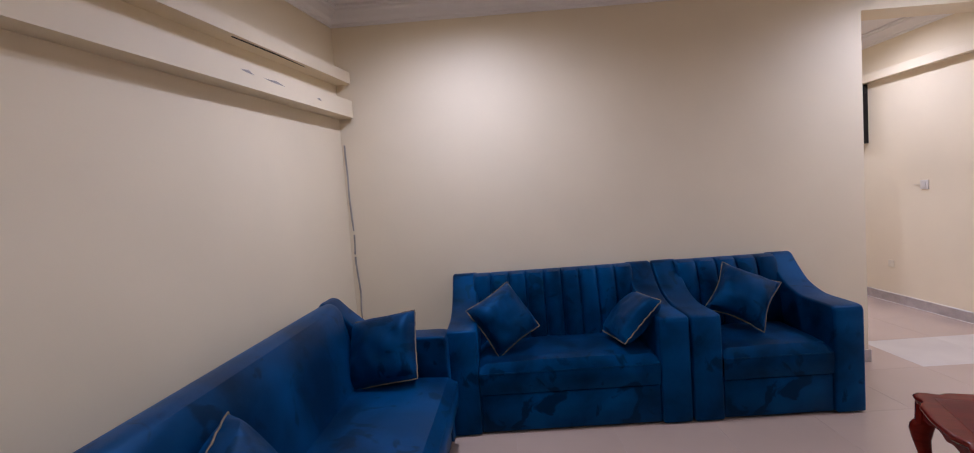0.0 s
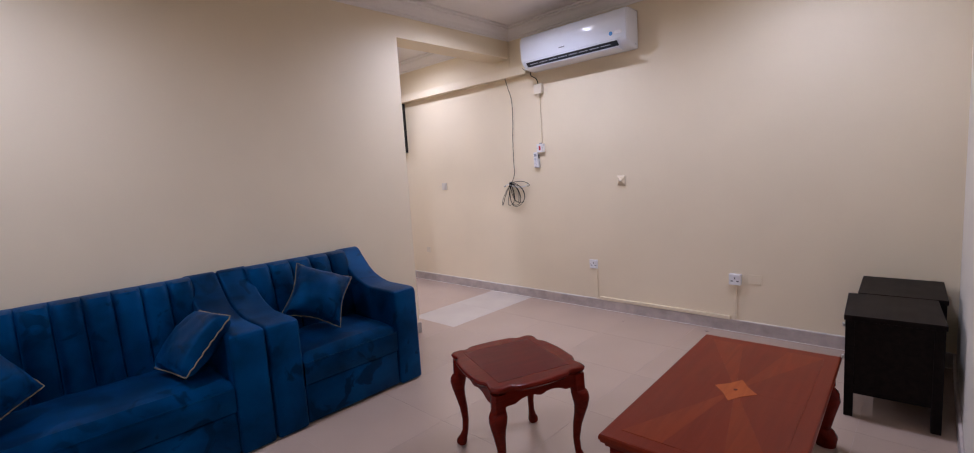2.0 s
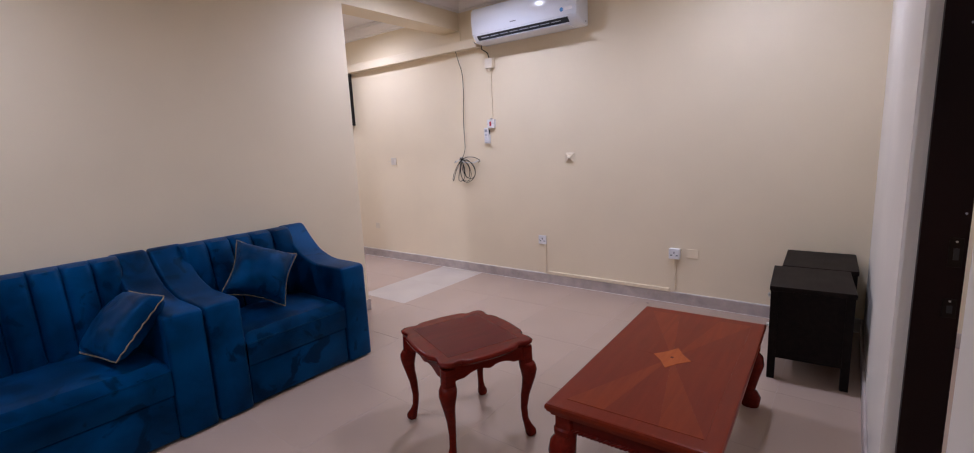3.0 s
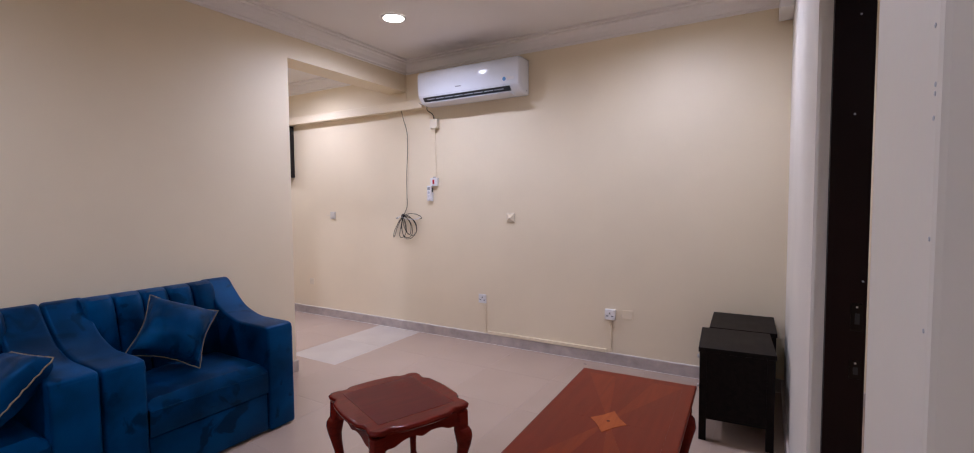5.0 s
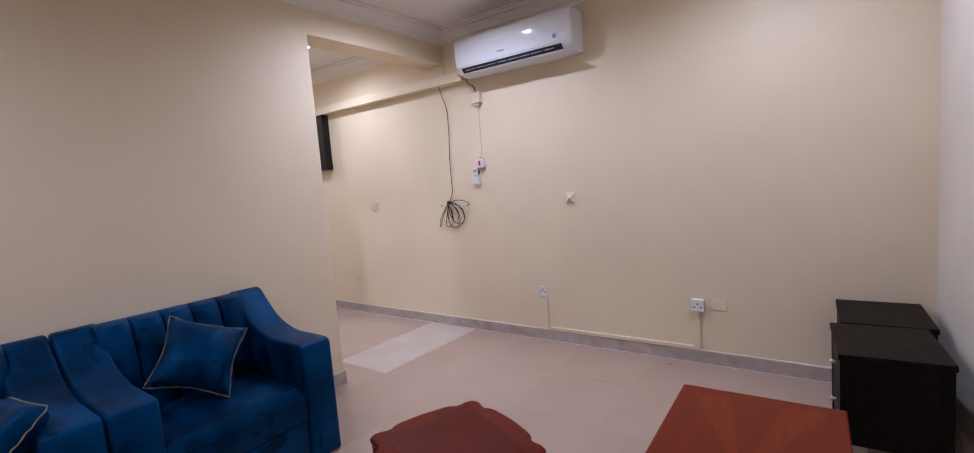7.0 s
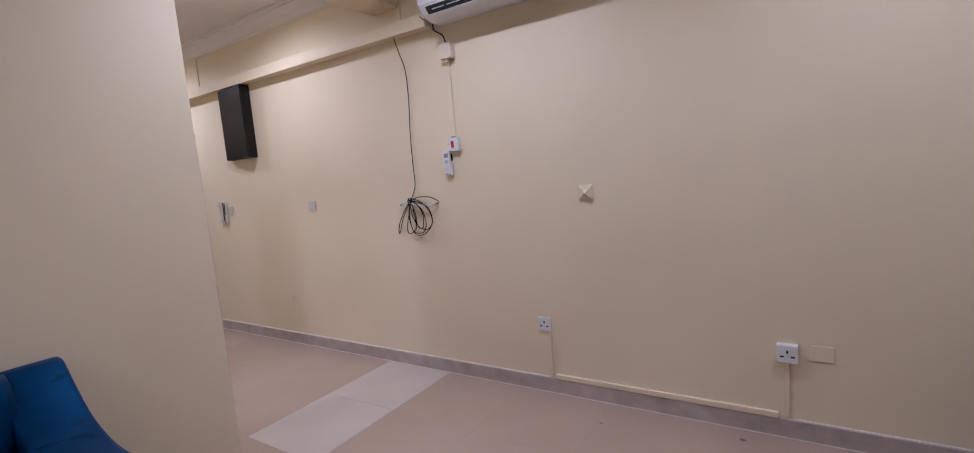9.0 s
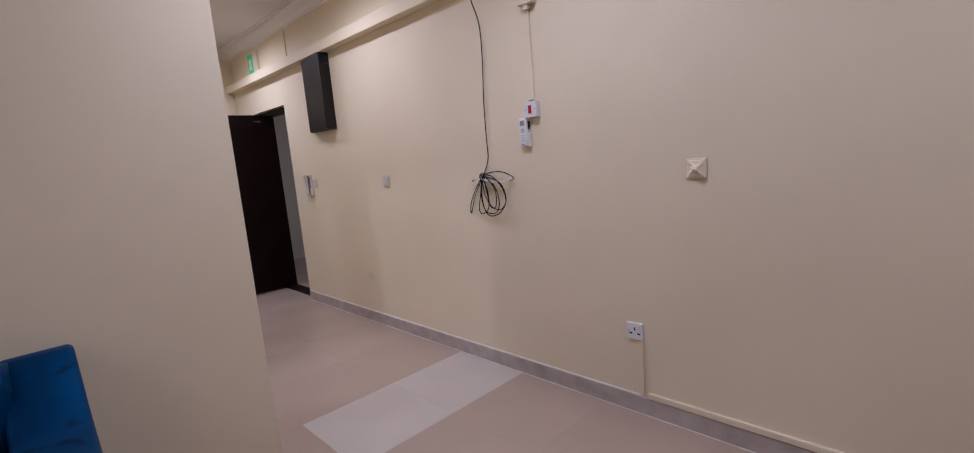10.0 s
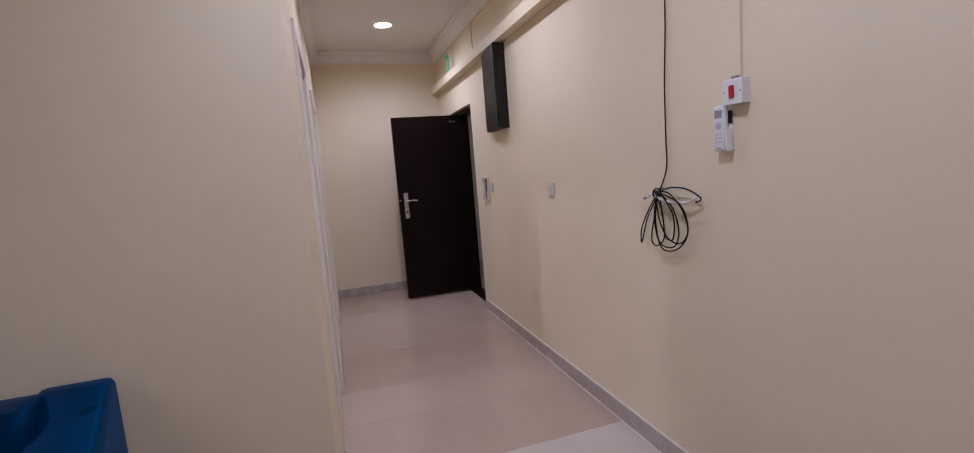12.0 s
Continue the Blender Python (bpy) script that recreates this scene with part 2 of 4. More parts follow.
def extrude_outline(outline, axis, lo, hi, bevel=0.0, seg=2):
    """A closed outline in the plane across the axis, drawn out from lo to hi."""
    bm = bmesh.new()

    def at(p, v):
        return {"x": (v, p[0], p[1]), "y": (p[0], v, p[1]), "z": (p[0], p[1], v)}[axis]
    a = [bm.verts.new(at(p, lo)) for p in outline]
    b = [bm.verts.new(at(p, hi)) for p in outline]
    n = len(outline)
    fa, fb = bm.faces.new(a), bm.faces.new(b[::-1])
    for i in range(n):
        bm.faces.new((a[i], b[i], b[(i + 1) % n], a[(i + 1) % n]))
    bmesh.ops.recalc_face_normals(bm, faces=bm.faces)
    if bevel:
        edges = list(set(fa.edges) | set(fb.edges))
        bmesh.ops.bevel(bm, geom=edges, offset=bevel, segments=seg, profile=0.5, affect="EDGES")
    return bm


def lofted(rings, cap=True):
    """Joins rings of equal length, given as lists of points, into one skin."""
    bm = bmesh.new()
    vs = [[bm.verts.new(p) for p in r] for r in rings]
    n = len(rings[0])
    for a, b in zip(vs, vs[1:]):
        for k in range(n):
            bm.faces.new((a[k], a[(k + 1) % n], b[(k + 1) % n], b[k]))
    if cap:
        bm.faces.new(vs[0][::-1])
        bm.faces.new(vs[-1])
    bmesh.ops.recalc_face_normals(bm, faces=bm.faces)
    return bm


def smooth_line(points, steps=8):
    """A Catmull-Rom line through the points."""
    pts = [Vector(p) for p in points]
    pts = [pts[0] * 2 - pts[1]] + pts + [pts[-1] * 2 - pts[-2]]
    out = []
    for a, b, c, d in zip(pts, pts[1:], pts[2:], pts[3:]):
        for i in range(steps):
            t = i / steps
            out.append(0.5 * ((2 * b) + (c - a) * t + (2 * a - 5 * b + 4 * c - d) * t * t + (3 * b - a - 3 * c + d) * t ** 3))
    return out + [pts[-2]]


# ---- setting ----
def structure(name, bm, m, label, category):
    return tagged(part(name, bm, m), label, category, kind="structure")


def walls():
    T = 0.2
    def left(y):
        return XL - SPLAY * (YF - y)
    outline = [(left(YF + T), YF + T), (left(YB), YB), (left(YB) - T, YB), (left(YF + T) - T, YF + T)]
    structure("wall_left", extrude_outline(outline, "z", 0, 3.1), M_WALL, "cream painted wall behind the long blue sofa", "wall")
    bm = bmesh.new()
    add_box(bm, XL + 0.001, XC, YF, YF + T, 0, 3.1)
    structure("wall_sofa", bm, M_WALL, "cream painted wall behind the blue sofas, ending at the corridor", "wall")
    structure("beam", box(XC, XR, YF, YF + 0.25, BEAM_Z, 3.1), M_WALL, "cream painted beam over the opening to the corridor", "beam")
    # corridor's left wall with two doorways
    bm = bmesh.new()
    doors = ((4.42, 5.28), (6.22, 7.10))
    y = YF + T
    for a, b in doors:
        add_box(bm, XC - T, XC, y, a, 0, 3.1)
        add_box(bm, XC - T, XC, a, b, 2.12, 3.1)
        y = b
    add_box(bm, XC - T, XC, y, YE, 0, 3.1)
    structure("wall_corridor", bm, M_WALL, "cream painted corridor wall with two doorways", "wall")
    # right wall with the entrance opening
    bm = bmesh.new()
    add_box(bm, XR, XR + T, YB, 6.66, 0, 3.1)
    add_box(bm, XR, XR + T, 6.66, 7.50, 2.10, 3.1)
    add_box(bm, XR, XR + T, 7.50, YE, 0, 3.1)
    structure("wall_right", bm, M_WALL, "long cream painted wall with the entrance opening", "wall")
    structure("wall_end", box(XC - T, XR + T, YE, YE + T, 0, 3.1), M_WALL, "cream painted wall at the corridor's end", "wall")
    # near wall: a pier between two openings
    bm = bmesh.new()
    add_box(bm, XL - 0.75, -0.45, YN - 0.137, YN, 0, 3.1)
    add_box(bm, -0.45, 0.94, YN - 0.137, YN, 2.35, 3.1)
    add_box(bm, 1.19, 2.30, YN - 0.137, YN, 2.14, 3.1)
    add_box(bm, 2.30, XR, YN - 0.137, YN, 0, 3.1)
    structure("wall_near", bm, M_WHITE_WALL, "off-white painted wall beside the doorway", "wall")
    structure("pier", box(0.94, 1.19, YN - 0.137, YN + 0.017, 0, 3.1, 0.006), M_WHITE_WALL, "off-white painted pier with filled screw holes", "wall")
    structure("wall_hall", box(XL - 1.7, XR + T, YB - T, YB, 0, 3.1), M_WALL, "plain cream wall closing the hall", "wall")
    # small rooms behind the corridor's doorways
    bm = bmesh.new()
    add_box(bm, 0.15, 0.30, YF + T, YE, 0, 3.1)
    add_box(bm, 0.30, XC - T, 5.62, 5.77, 0, 3.1)
    add_box(bm, 0.15, XC - T, YE, YE + T, 0, 3.1)
    structure("wall_rooms", bm, M_WHITE_WALL, "plain pale walls of the rooms off the corridor", "wall")
    # landing outside the entrance
    bm = bmesh.new()
    add_box(bm, XR + 1.6, XR + 1.8, 5.2, 9.2, 0, 3.1)
    add_box(bm, XR + 0.2, XR + 1.6, 5.0, 5.2, 0, 3.1)
    add_box(bm, XR + 0.2, XR + 1.6, 9.2, 9.4, 0, 3.1)
    structure("wall_landing", bm, M_WHITE_WALL, "pale plain walls of the landing outside", "wall")
    structure("ceiling", box(XL - 1.7, XR + 2, YB - T, 9.4, ZC, ZC + 0.15), M_CEIL, "white painted ceiling", "ceiling")


def cornice(name, corners, label):
    """Mitred plaster cornice inside the corners, which run anticlockwise."""
    profile = [(0, -0.130), (0.010, -0.130), (0.012, -0.112), (0.024, -0.106), (0.036, -0.078), (0.064, -0.046), (0.084, -0.036), (0.087, -0.022), (0.106, -0.020), (0.108, -0.001)]
    bm = bmesh.new()
    n = len(corners)
    pts = [Vector(c) for c in corners]
    mitre = []
    for k in range(n):
        a, b = (pts[k] - pts[k - 1]).normalized(), (pts[(k + 1) % n] - pts[k]).normalized()
        na, nb = Vector((-a.y, a.x)), Vector((-b.y, b.x))
        mitre.append((na + nb) / (1 + na.dot(nb)))
    loops = []
    for o, d in profile:
        loops.append([bm.verts.new((p.x + o * w.x, p.y + o * w.y, ZC + d)) for p, w in zip(pts, mitre)])
    for a, b in zip(loops, loops[1:]):
        for k in range(n):
            bm.faces.new((a[k], a[(k + 1) % n], b[(k + 1) % n], b[k]))
    structure(name, bm, M_CEIL, label, "cornice")


def skirting(name, x0, x1, y0, y1):
    bm = box(x0, x1, y0, y1, 0.0, 0.098, 0.003, 1)
    return structure(name, bm, M_MARBLE, "grey marble skirting along the cream wall", "skirting")


walls()
cornice("cornice_room", ((XL - SPLAY * (YF - YN), YN), (XR, YN), (XR, YF), (XL, YF)), "white moulded plaster cornice round the room")
cornice("cornice_corridor", ((XC, YF + 0.25), (XR, YF + 0.25), (XR, YE), (XC, YE)), "white moulded plaster cornice round the corridor")
for i, (a, b, c, d) in enumerate(((XR - 0.014, XR, YN, 6.62), (XR - 0.014, XR, YB, YN - 0.137), (XR - 0.014, XR, 7.54, YE - 0.014), (XC + 0.014, XR - 0.014, YE - 0.014, YE), (XC, XC + 0.014, YF, 4.39),
                                  (XC, XC + 0.014, 5.34, 6.16), (XC, XC + 0.014, 7.16, YE), (XL + 0.014, XC + 0.014, YF - 0.014, YF), (2.33, XR - 0.014, YN, YN + 0.014))):
    skirting("skirting_%d" % (i + 1), a, b, c, d)
# pale strips on the skirting: its brightly lit top edge put into colour
bm = bmesh.new()
add_box(bm, XR - 0.011, XR, 2.75, 6.62, 0.0982, 0.1025, 0.0012, 1)
add_box(bm, XR - 0.011, XR, YN + 0.02, 1.46, 0.0982, 0.1025, 0.0012, 1)
add_box(bm, XR - 0.019, XR - 0.0142, YN + 0.02, 6.62, 0.0002, 0.004)
structure("trim", bm, M_LIT_EDGE, "thin pale strips along the marble skirting, painting its lit edge", "sealant")


# ---- furniture ----
def arm_outline(depth, low, high):
    """Side view of a sloping sofa arm: y from the front, z."""
    top = smooth_line([(0.0, low - 0.03, 0), (0.03, low, 0), (0.18, low + 0.003, 0), (0.31, low + 0.006, 0), (0.42, low + 0.032, 0), (0.52, low + 0.078, 0), (0.625, low + 0.168, 0), (0.685, high - 0.012, 0), (0.72, high, 0), (depth - 0.015, high - 0.002, 0)], 6)
    return [(0.0, 0.014)] + [(p.x, p.y) for p in top] + [(depth, high - 0.02), (depth, 0.014)]


def sofa(name, m, width, channels, label, seat_over=0.0):
    """A sofa in its own frame: x along its width, y from its front to its back."""
    ob = thing(name, m, label, "sofa" if width > 1.2 else "armchair", "blue velvet seating")
    depth, low, high, arm = 0.755, 0.662, 0.902, 0.185
    out = arm_outline(depth, low, high)
    for x in (0, width - arm):
        part("armrest", extrude_outline(out, "x", x, x + arm, 0.018, 3), M_VELVET, ob, smooth=True)
    # base and valance
    part("base", box(arm + 0.002, width - arm - 0.002, 0.012, depth - 0.06, 0.014, 0.25, 0.012), M_VELVET, ob, smooth=True)
    part("plinth", box(0.03, width - 0.03, 0.05, depth - 0.04, 0.0, 0.03), M_BLACK, ob, "black underside frame")
    # seat cushion, crowned
    nx, ny = 26, 14
    x0, x1, y0, y1 = arm + 0.003, width - arm - 0.003, -seat_over, depth - 0.2
    bm = bmesh.new()
    grid = []
    for j in range(ny + 1):
        row = []
        for i in range(nx + 1):
            u, v = i / nx, j / ny
            ex, ey = min(u, 1 - u) * (x1 - x0), min(v * (y1 - y0), 0.3)
            edge = min(1, ex / 0.045), min(1, ey / 0.055)
            r = 1 - (1 - edge[0]) ** 2 * 0.6, 1 - (1 - edge[1]) ** 2
            h = 0.388 + 0.055 * r[0] * r[1] + 0.022 * math.sin(math.pi * u) * math.sin(math.pi * min(1, v * 1.05))
            h += 0.006 * noise.noise((u * 7 + width, v * 5, 1.7))
            row.append(bm.verts.new((x0 + u * (x1 - x0), y0 + v * (y1 - y0), h)))
        grid.append(row)
    low_row = [bm.verts.new((v.co.x, y0 + 0.004, 0.255)) for v in grid[0]]
    mid_row = [bm.verts.new((v.co.x, y0 - 0.010 * math.sin(math.pi * i / nx), 0.315)) for i, v in enumerate(grid[0])]
    for i in range(nx):
        bm.faces.new((low_row[i], low_row[i + 1], mid_row[i + 1], mid_row[i]))
        bm.faces.new((mid_row[i], mid_row[i + 1], grid[0][i + 1], grid[0][i]))
        for j in range(ny):
            bm.faces.new((grid[j][i], grid[j][i + 1], grid[j + 1][i + 1], grid[j + 1][i]))
    part("seat_cushion", bm, M_VELVET, ob, smooth=True)
    bm = bmesh.new()
    add_tube(bm, [(x0 + 0.01, y0 + 0.002, 0.385), (x1 - 0.01, y0 + 0.002, 0.385)], 0.0045, 6)
    part("seat_seam", bm, M_VELVET, ob, smooth=True)
    # back with upright channels
    bm = bmesh.new()
    shape = ((0.0, -0.15), (0.018, 0.30), (0.05, 0.55), (0.12, 0.78), (0.25, 0.93), (0.5, 1.0), (0.75, 0.93), (0.88, 0.78), (0.95, 0.55), (0.982, 0.30))
    bx0, bx1 = arm - 0.03, width - arm + 0.03
    across = [((c + u) / channels, h) for c in range(channels) for u, h in shape] + [(1.0, -0.15)]
    rows = []
    for z, y, tuck in ((0.36, 0.50, 1), (0.55, 0.535, 1), (0.74, 0.575, 1), (0.845, 0.600, 1), (0.884, 0.625, 0.9), (high - 0.004, 0.660, 0.6), (high - 0.002, 0.70, 0.25), (high - 0.02, depth - 0.004, 0), (0.05, depth - 0.004, 0)):
        row = []
        for u, h in across:
            lift = 0.014 * h * tuck - 0.008 * tuck if z > 0.86 else 0
            row.append(bm.verts.new((bx0 + (bx1 - bx0) * u, y - 0.040 * h * tuck + 0.024 * tuck, z + lift)))
        rows.append(row)
    for a, b in zip(rows, rows[1:]):
        for i in range(len(across) - 1):
            bm.faces.new((a[i], a[i + 1], b[i + 1], b[i]))
    part("backrest", bm, M_VELVET, ob, smooth=True)
    return ob


def facing(centre, u, v):
    """The pose of a thing at centre whose local y lies along v and local x near u."""
    y = Vector(v).normalized()
    x = (Vector(u) - y * Vector(u).dot(y)).normalized()
    m = Matrix((x, y, x.cross(y))).transposed().to_4x4()
    m.translation = centre
    return m


def cushion(m, size=0.42, puff=0.115, seed=0, waist=0.05):
    ob = thing("cushion", m, "square blue velvet cushion with frayed tan piping", "cushion", "scatter cushions")
    n = 18
    bm = bmesh.new()
    sides = []
    half = size / 2

    def outline(u, v):
        x, y = (2 * u - 1), (2 * v - 1)
        pull = 1 - waist * ((1 - x * x) * y * y + (1 - y * y) * x * x) - 0.035 * abs(x * y) ** 5
        return x * half * pull, y * half * pull
    for sgn in (1, -1):
        g = []
        for j in range(n + 1):
            row = []
            for i in range(n + 1):
                u, v = i / n, j / n
                x, y = outline(u, v)
                h = (max(0, (4 * u * (1 - u)) * (4 * v * (1 - v)))) ** 0.36
                h = puff * h + (0.016 * noise.noise((u * 4 + seed, v * 4, sgn * 3.1)) + 0.005 * noise.noise((u * 11 + seed, v * 11, sgn)) if h else 0) * h
                row.append(bm.verts.new((x, y, sgn * h)))
            g.append(row)
        for j in range(n):
            for i in range(n):
                f = (g[j][i], g[j][i + 1], g[j + 1][i + 1], g[j + 1][i])
                bm.faces.new(f if sgn > 0 else f[::-1])
        sides.append(g)
    bmesh.ops.remove_doubles(bm, verts=bm.verts, dist=0.0004)
    part("cover", bm, M_VELVET, ob, smooth=True)
    rim = [outline(i / n, 0) for i in range(n)] + [outline(1, i / n) for i in range(n)] + [outline(1 - i / n, 1) for i in range(n)] + [outline(0, 1 - i / n) for i in range(n)]
    bm = add_tube(bmesh.new(), [(x * 1.012, y * 1.012, 0.003 * math.sin(i * 2.3)) for i, (x, y) in enumerate(rim)], [0.0034 + 0.0012 * noise.noise((i * 0.9, seed, 0)) for i in range(len(rim))], 6, True)
    part("piping", bm, M_PIPING, ob, "tan cord piping", smooth=True)
    return ob


def square_ring(c, w, z, n=16, power=3.0, w2=None):
    """A rounded square of half-width w round c at height z."""
    out = []
    for k in range(n):
        a = 6.28319 * k / n
        s, t = math.sin(a), math.cos(a)
        r = (abs(s) ** power + abs(t) ** power) ** (-1 / power)
        out.append((c[0] + w * r * t, c[1] + (w2 or w) * r * s, z))
    return out


def cabriole(x, y, dx, dy, top, stout):
    """A cabriole leg: the knee swells outwards along dx, dy; it ends in a pad foot."""
    keys = ((1.00, 0.000, 0.98), (0.83, 0.002, 0.98), (0.82, 0.006, 1.16), (0.79, 0.010, 1.28), (0.74, 0.014, 1.26), (0.66, 0.014, 1.02), (0.58, 0.008, 0.84), (0.45, -0.004, 0.66), (0.30, -0.010, 0.52),
            (0.18, -0.006, 0.50), (0.11, 0.004, 0.64), (0.06, 0.014, 0.86), (0.02, 0.016, 0.84), (0.0, 0.014, 0.62))
    rings = []
    for f, off, w in keys:
        rings.append(square_ring((x + dx * off * stout / 0.026, y + dy * off * stout / 0.026), w * stout, f * top, 14, 2.4 if f < 0.83 else 5.0))
    return lofted(rings)


def scalloped(hx, hy, wave, n=96):
    """Outline of a table top with serpentine sides and rounded ears at its corners."""
    out = []
    for k in range(n):
        a = 6.28319 * (k + 0.5) / n
        c, s = math.cos(a), math.sin(a)
        r = (abs(c) ** 7 + abs(s) ** 7) ** (-1 / 7)
        u = r * c if abs(s) > abs(c) else r * s
        dip = wave * (math.exp(-((abs(u) - 0.66) / 0.13) ** 2) - 0.35 * math.exp(-(u / 0.3) ** 2))
        out.append((hx * r * c * (1 - dip / hx), hy * r * s * (1 - dip / hy)))
    return out


def side_table(m):
    ob = thing("side_table", m, "red cherry wood side table with scalloped top and cabriole legs", "table")
    hx, hy, top = 0.262, 0.283, 0.505
    rim = scalloped(hx, hy, 0.024)
    rings = []
    for inset, z in ((0.030, top - 0.034), (0.016, top - 0.032), (0.010, top - 0.024), (0.002, top - 0.018), (0.0, top - 0.010), (0.004, top - 0.003), (0.012, top), (0.0135, top)):
        rings.append([(x * (1 - inset / hx), y * (1 - inset / hy), z) for x, y in rim])
    part("tabletop", lofted(rings), M_CHERRY, ob, smooth=True)
    part("top_panel", box(-hx + 0.075, hx - 0.075, -hy + 0.08, hy - 0.08, top - 0.004, top + 0.0012, 0.001, 1), M_CHERRY_DARK, ob, "darker veneer centre panel")
    # aprons with a wavy lower edge
    ax, ay = hx - 0.048, hy - 0.048
    for sx, sy in ((0, -1), (0, 1), (-1, 0), (1, 0)):
        half = ax if sx == 0 else ay
        pts = [(-half, top - 0.033), (half, top - 0.033)]
        for i in range(29):
            t = 1 - 2 * i / 28
            arch = 0.040 * (1 - abs(t) ** 2.6)
            drop = 0.014 * math.exp(-(t / 0.13) ** 2) + 0.010 * math.exp(-((abs(t) - 0.62) / 0.12) ** 2)
            pts.append((t * half, top - 0.112 + arch - drop))
        if sx == 0:
            bm = extrude_outline(pts, "y", sy * ay - 0.010, sy * ay + 0.010)
        else:
            bm = extrude_outline(pts, "x", sx * ax - 0.010, sx * ax + 0.010)
        part("apron", bm, M_CHERRY, ob)
    for sx in (-1, 1):
        for sy in (-1, 1):
            part("leg", cabriole(sx * (ax - 0.008), sy * (ay - 0.008), sx * 0.7, sy * 0.7, top - 0.034, 0.031), M_CHERRY, ob, smooth=True)
    return ob


def coffee_table(m):
    ob = thing("coffee_table", m, "low orange-brown wooden coffee table with inlaid diamond top", "table")
    hx, hy, top = 0.630, 0.310, 0.440
    rings = []
    for inset, z in ((0.030, top - 0.052), (0.018, top - 0.050), (0.016, top - 0.040), (0.006, top - 0.034), (0.004, top - 0.024), (0.0, top - 0.022), (0.0, top - 0.008), (0.004, top - 0.001), (0.010, top)):
        rings.append([(sx * (hx - inset), sy * (hy - inset), z) for sx, sy in ((-1, -1), (1, -1), (1, 1), (-1, 1))])
    part("tabletop", lofted(rings), M_VENEER_B, ob)
    # veneer: four triangles meeting under a diamond, inside a border
    bx, by, z0, z1 = hx - 0.07, hy - 0.06, top - 0.002, top + 0.0012
    corners = [(-bx, -by), (bx, -by), (bx, by), (-bx, by)]
    for k in range(4):
        a, b = corners[k], corners[(k + 1) % 4]
        mid = ((a[0] + b[0]) / 2, (a[1] + b[1]) / 2)
        for end in (a, b):
            # feathered light wedge beside the diagonal on the short sides
            cut = 0.6 if k % 2 else 0.0
            p = (end[0] + (mid[0] - end[0]) * cut, end[1] + (mid[1] - end[1]) * cut)
            for c, d, m_ in ((end, p, M_VENEER_A), (p, mid, M_VENEER_B)):
                if c == d:
                    continue
                tri = [(c[0] * 0.999, c[1] * 0.999), (d[0] * 0.999, d[1] * 0.999), (0.0005 * (c[0] + d[0]), 0.0005 * (c[1] + d[1]))]
                part("veneer", extrude_outline(tri, "z", z0, z1), m_, ob)
    dia = [(-0.115, 0), (-0.052, -0.036), (0, -0.082), (0.052, -0.036), (0.115, 0), (0.052, 0.036), (0, 0.082), (-0.052, 0.036)]
    part("inlay", extrude_outline(dia, "z", z0, z1 + 0.0012), M_INLAY, ob, "lighter diamond inlay")
    part("inlay_dot", cyl((0, 0, z0), (0, 0, z1 + 0.002), 0.008, n=12), M_CHERRY_DARK, ob, "small dark round inlay")
    ax, ay = hx - 0.05, hy - 0.05
    for sx, sy in ((0, -1), (0, 1), (-1, 0), (1, 0)):
        half = ax if sx == 0 else ay
        lo, hi = top - 0.112, top - 0.05
        if sx == 0:
            apron = part("apron", box(-half, half, sy * ay - 0.01, sy * ay + 0.01, lo, hi), M_CHERRY_DARK, ob)
        else:
            apron = part("apron", box(sx * ax - 0.01, sx * ax + 0.01, -half, half, lo, hi), M_CHERRY_DARK, ob)
        # rope moulding under the apron
        bm = bmesh.new()
        count = int(half * 2 / 0.016)
        for strand in (0, 3.14159):
            pts = []
            for i in range(count * 4 + 1):
                s = -half + 2 * half * i / (count * 4)
                w = i * 1.5708 / 2 + strand
                o, h = 0.004 * math.cos(w), 0.004 * math.sin(w)
                pts.append((s, sy * (ay + 0.011) + o, lo + 0.006 + h) if sx == 0 else (sx * (ax + 0.011) + o, s, lo + 0.006 + h))
            add_tube(bm, pts, 0.0055, 5)
        part("rope_moulding", bm, M_CHERRY_DARK, apron, smooth=True)
    for sx in (-1, 1):
        for sy in (-1, 1):
            cx, cy = sx * (ax - 0.012), sy * (ay - 0.012)
            keys = ((0.388, 0, 0.038, 5), (0.338, 0, 0.038, 5), (0.330, 0, 0.046, 3), (0.312, 0, 0.046, 3), (0.304, 0, 0.036, 3), (0.275, 0.010, 0.050, 2.4), (0.23, 0.014, 0.053, 2.4), (0.15, 0.006, 0.040, 2.4),
                    (0.09, 0.002, 0.030, 2.4), (0.078, 0.004, 0.040, 2.4), (0.045, 0.012, 0.048, 2.4), (0.0, 0.012, 0.042, 2.4))
            leg = part("leg", lofted([square_ring((cx + sx * o, cy + sy * o), w, z, 18, p) for z, o, w, p in keys]), M_CHERRY, ob, smooth=True)
    return ob


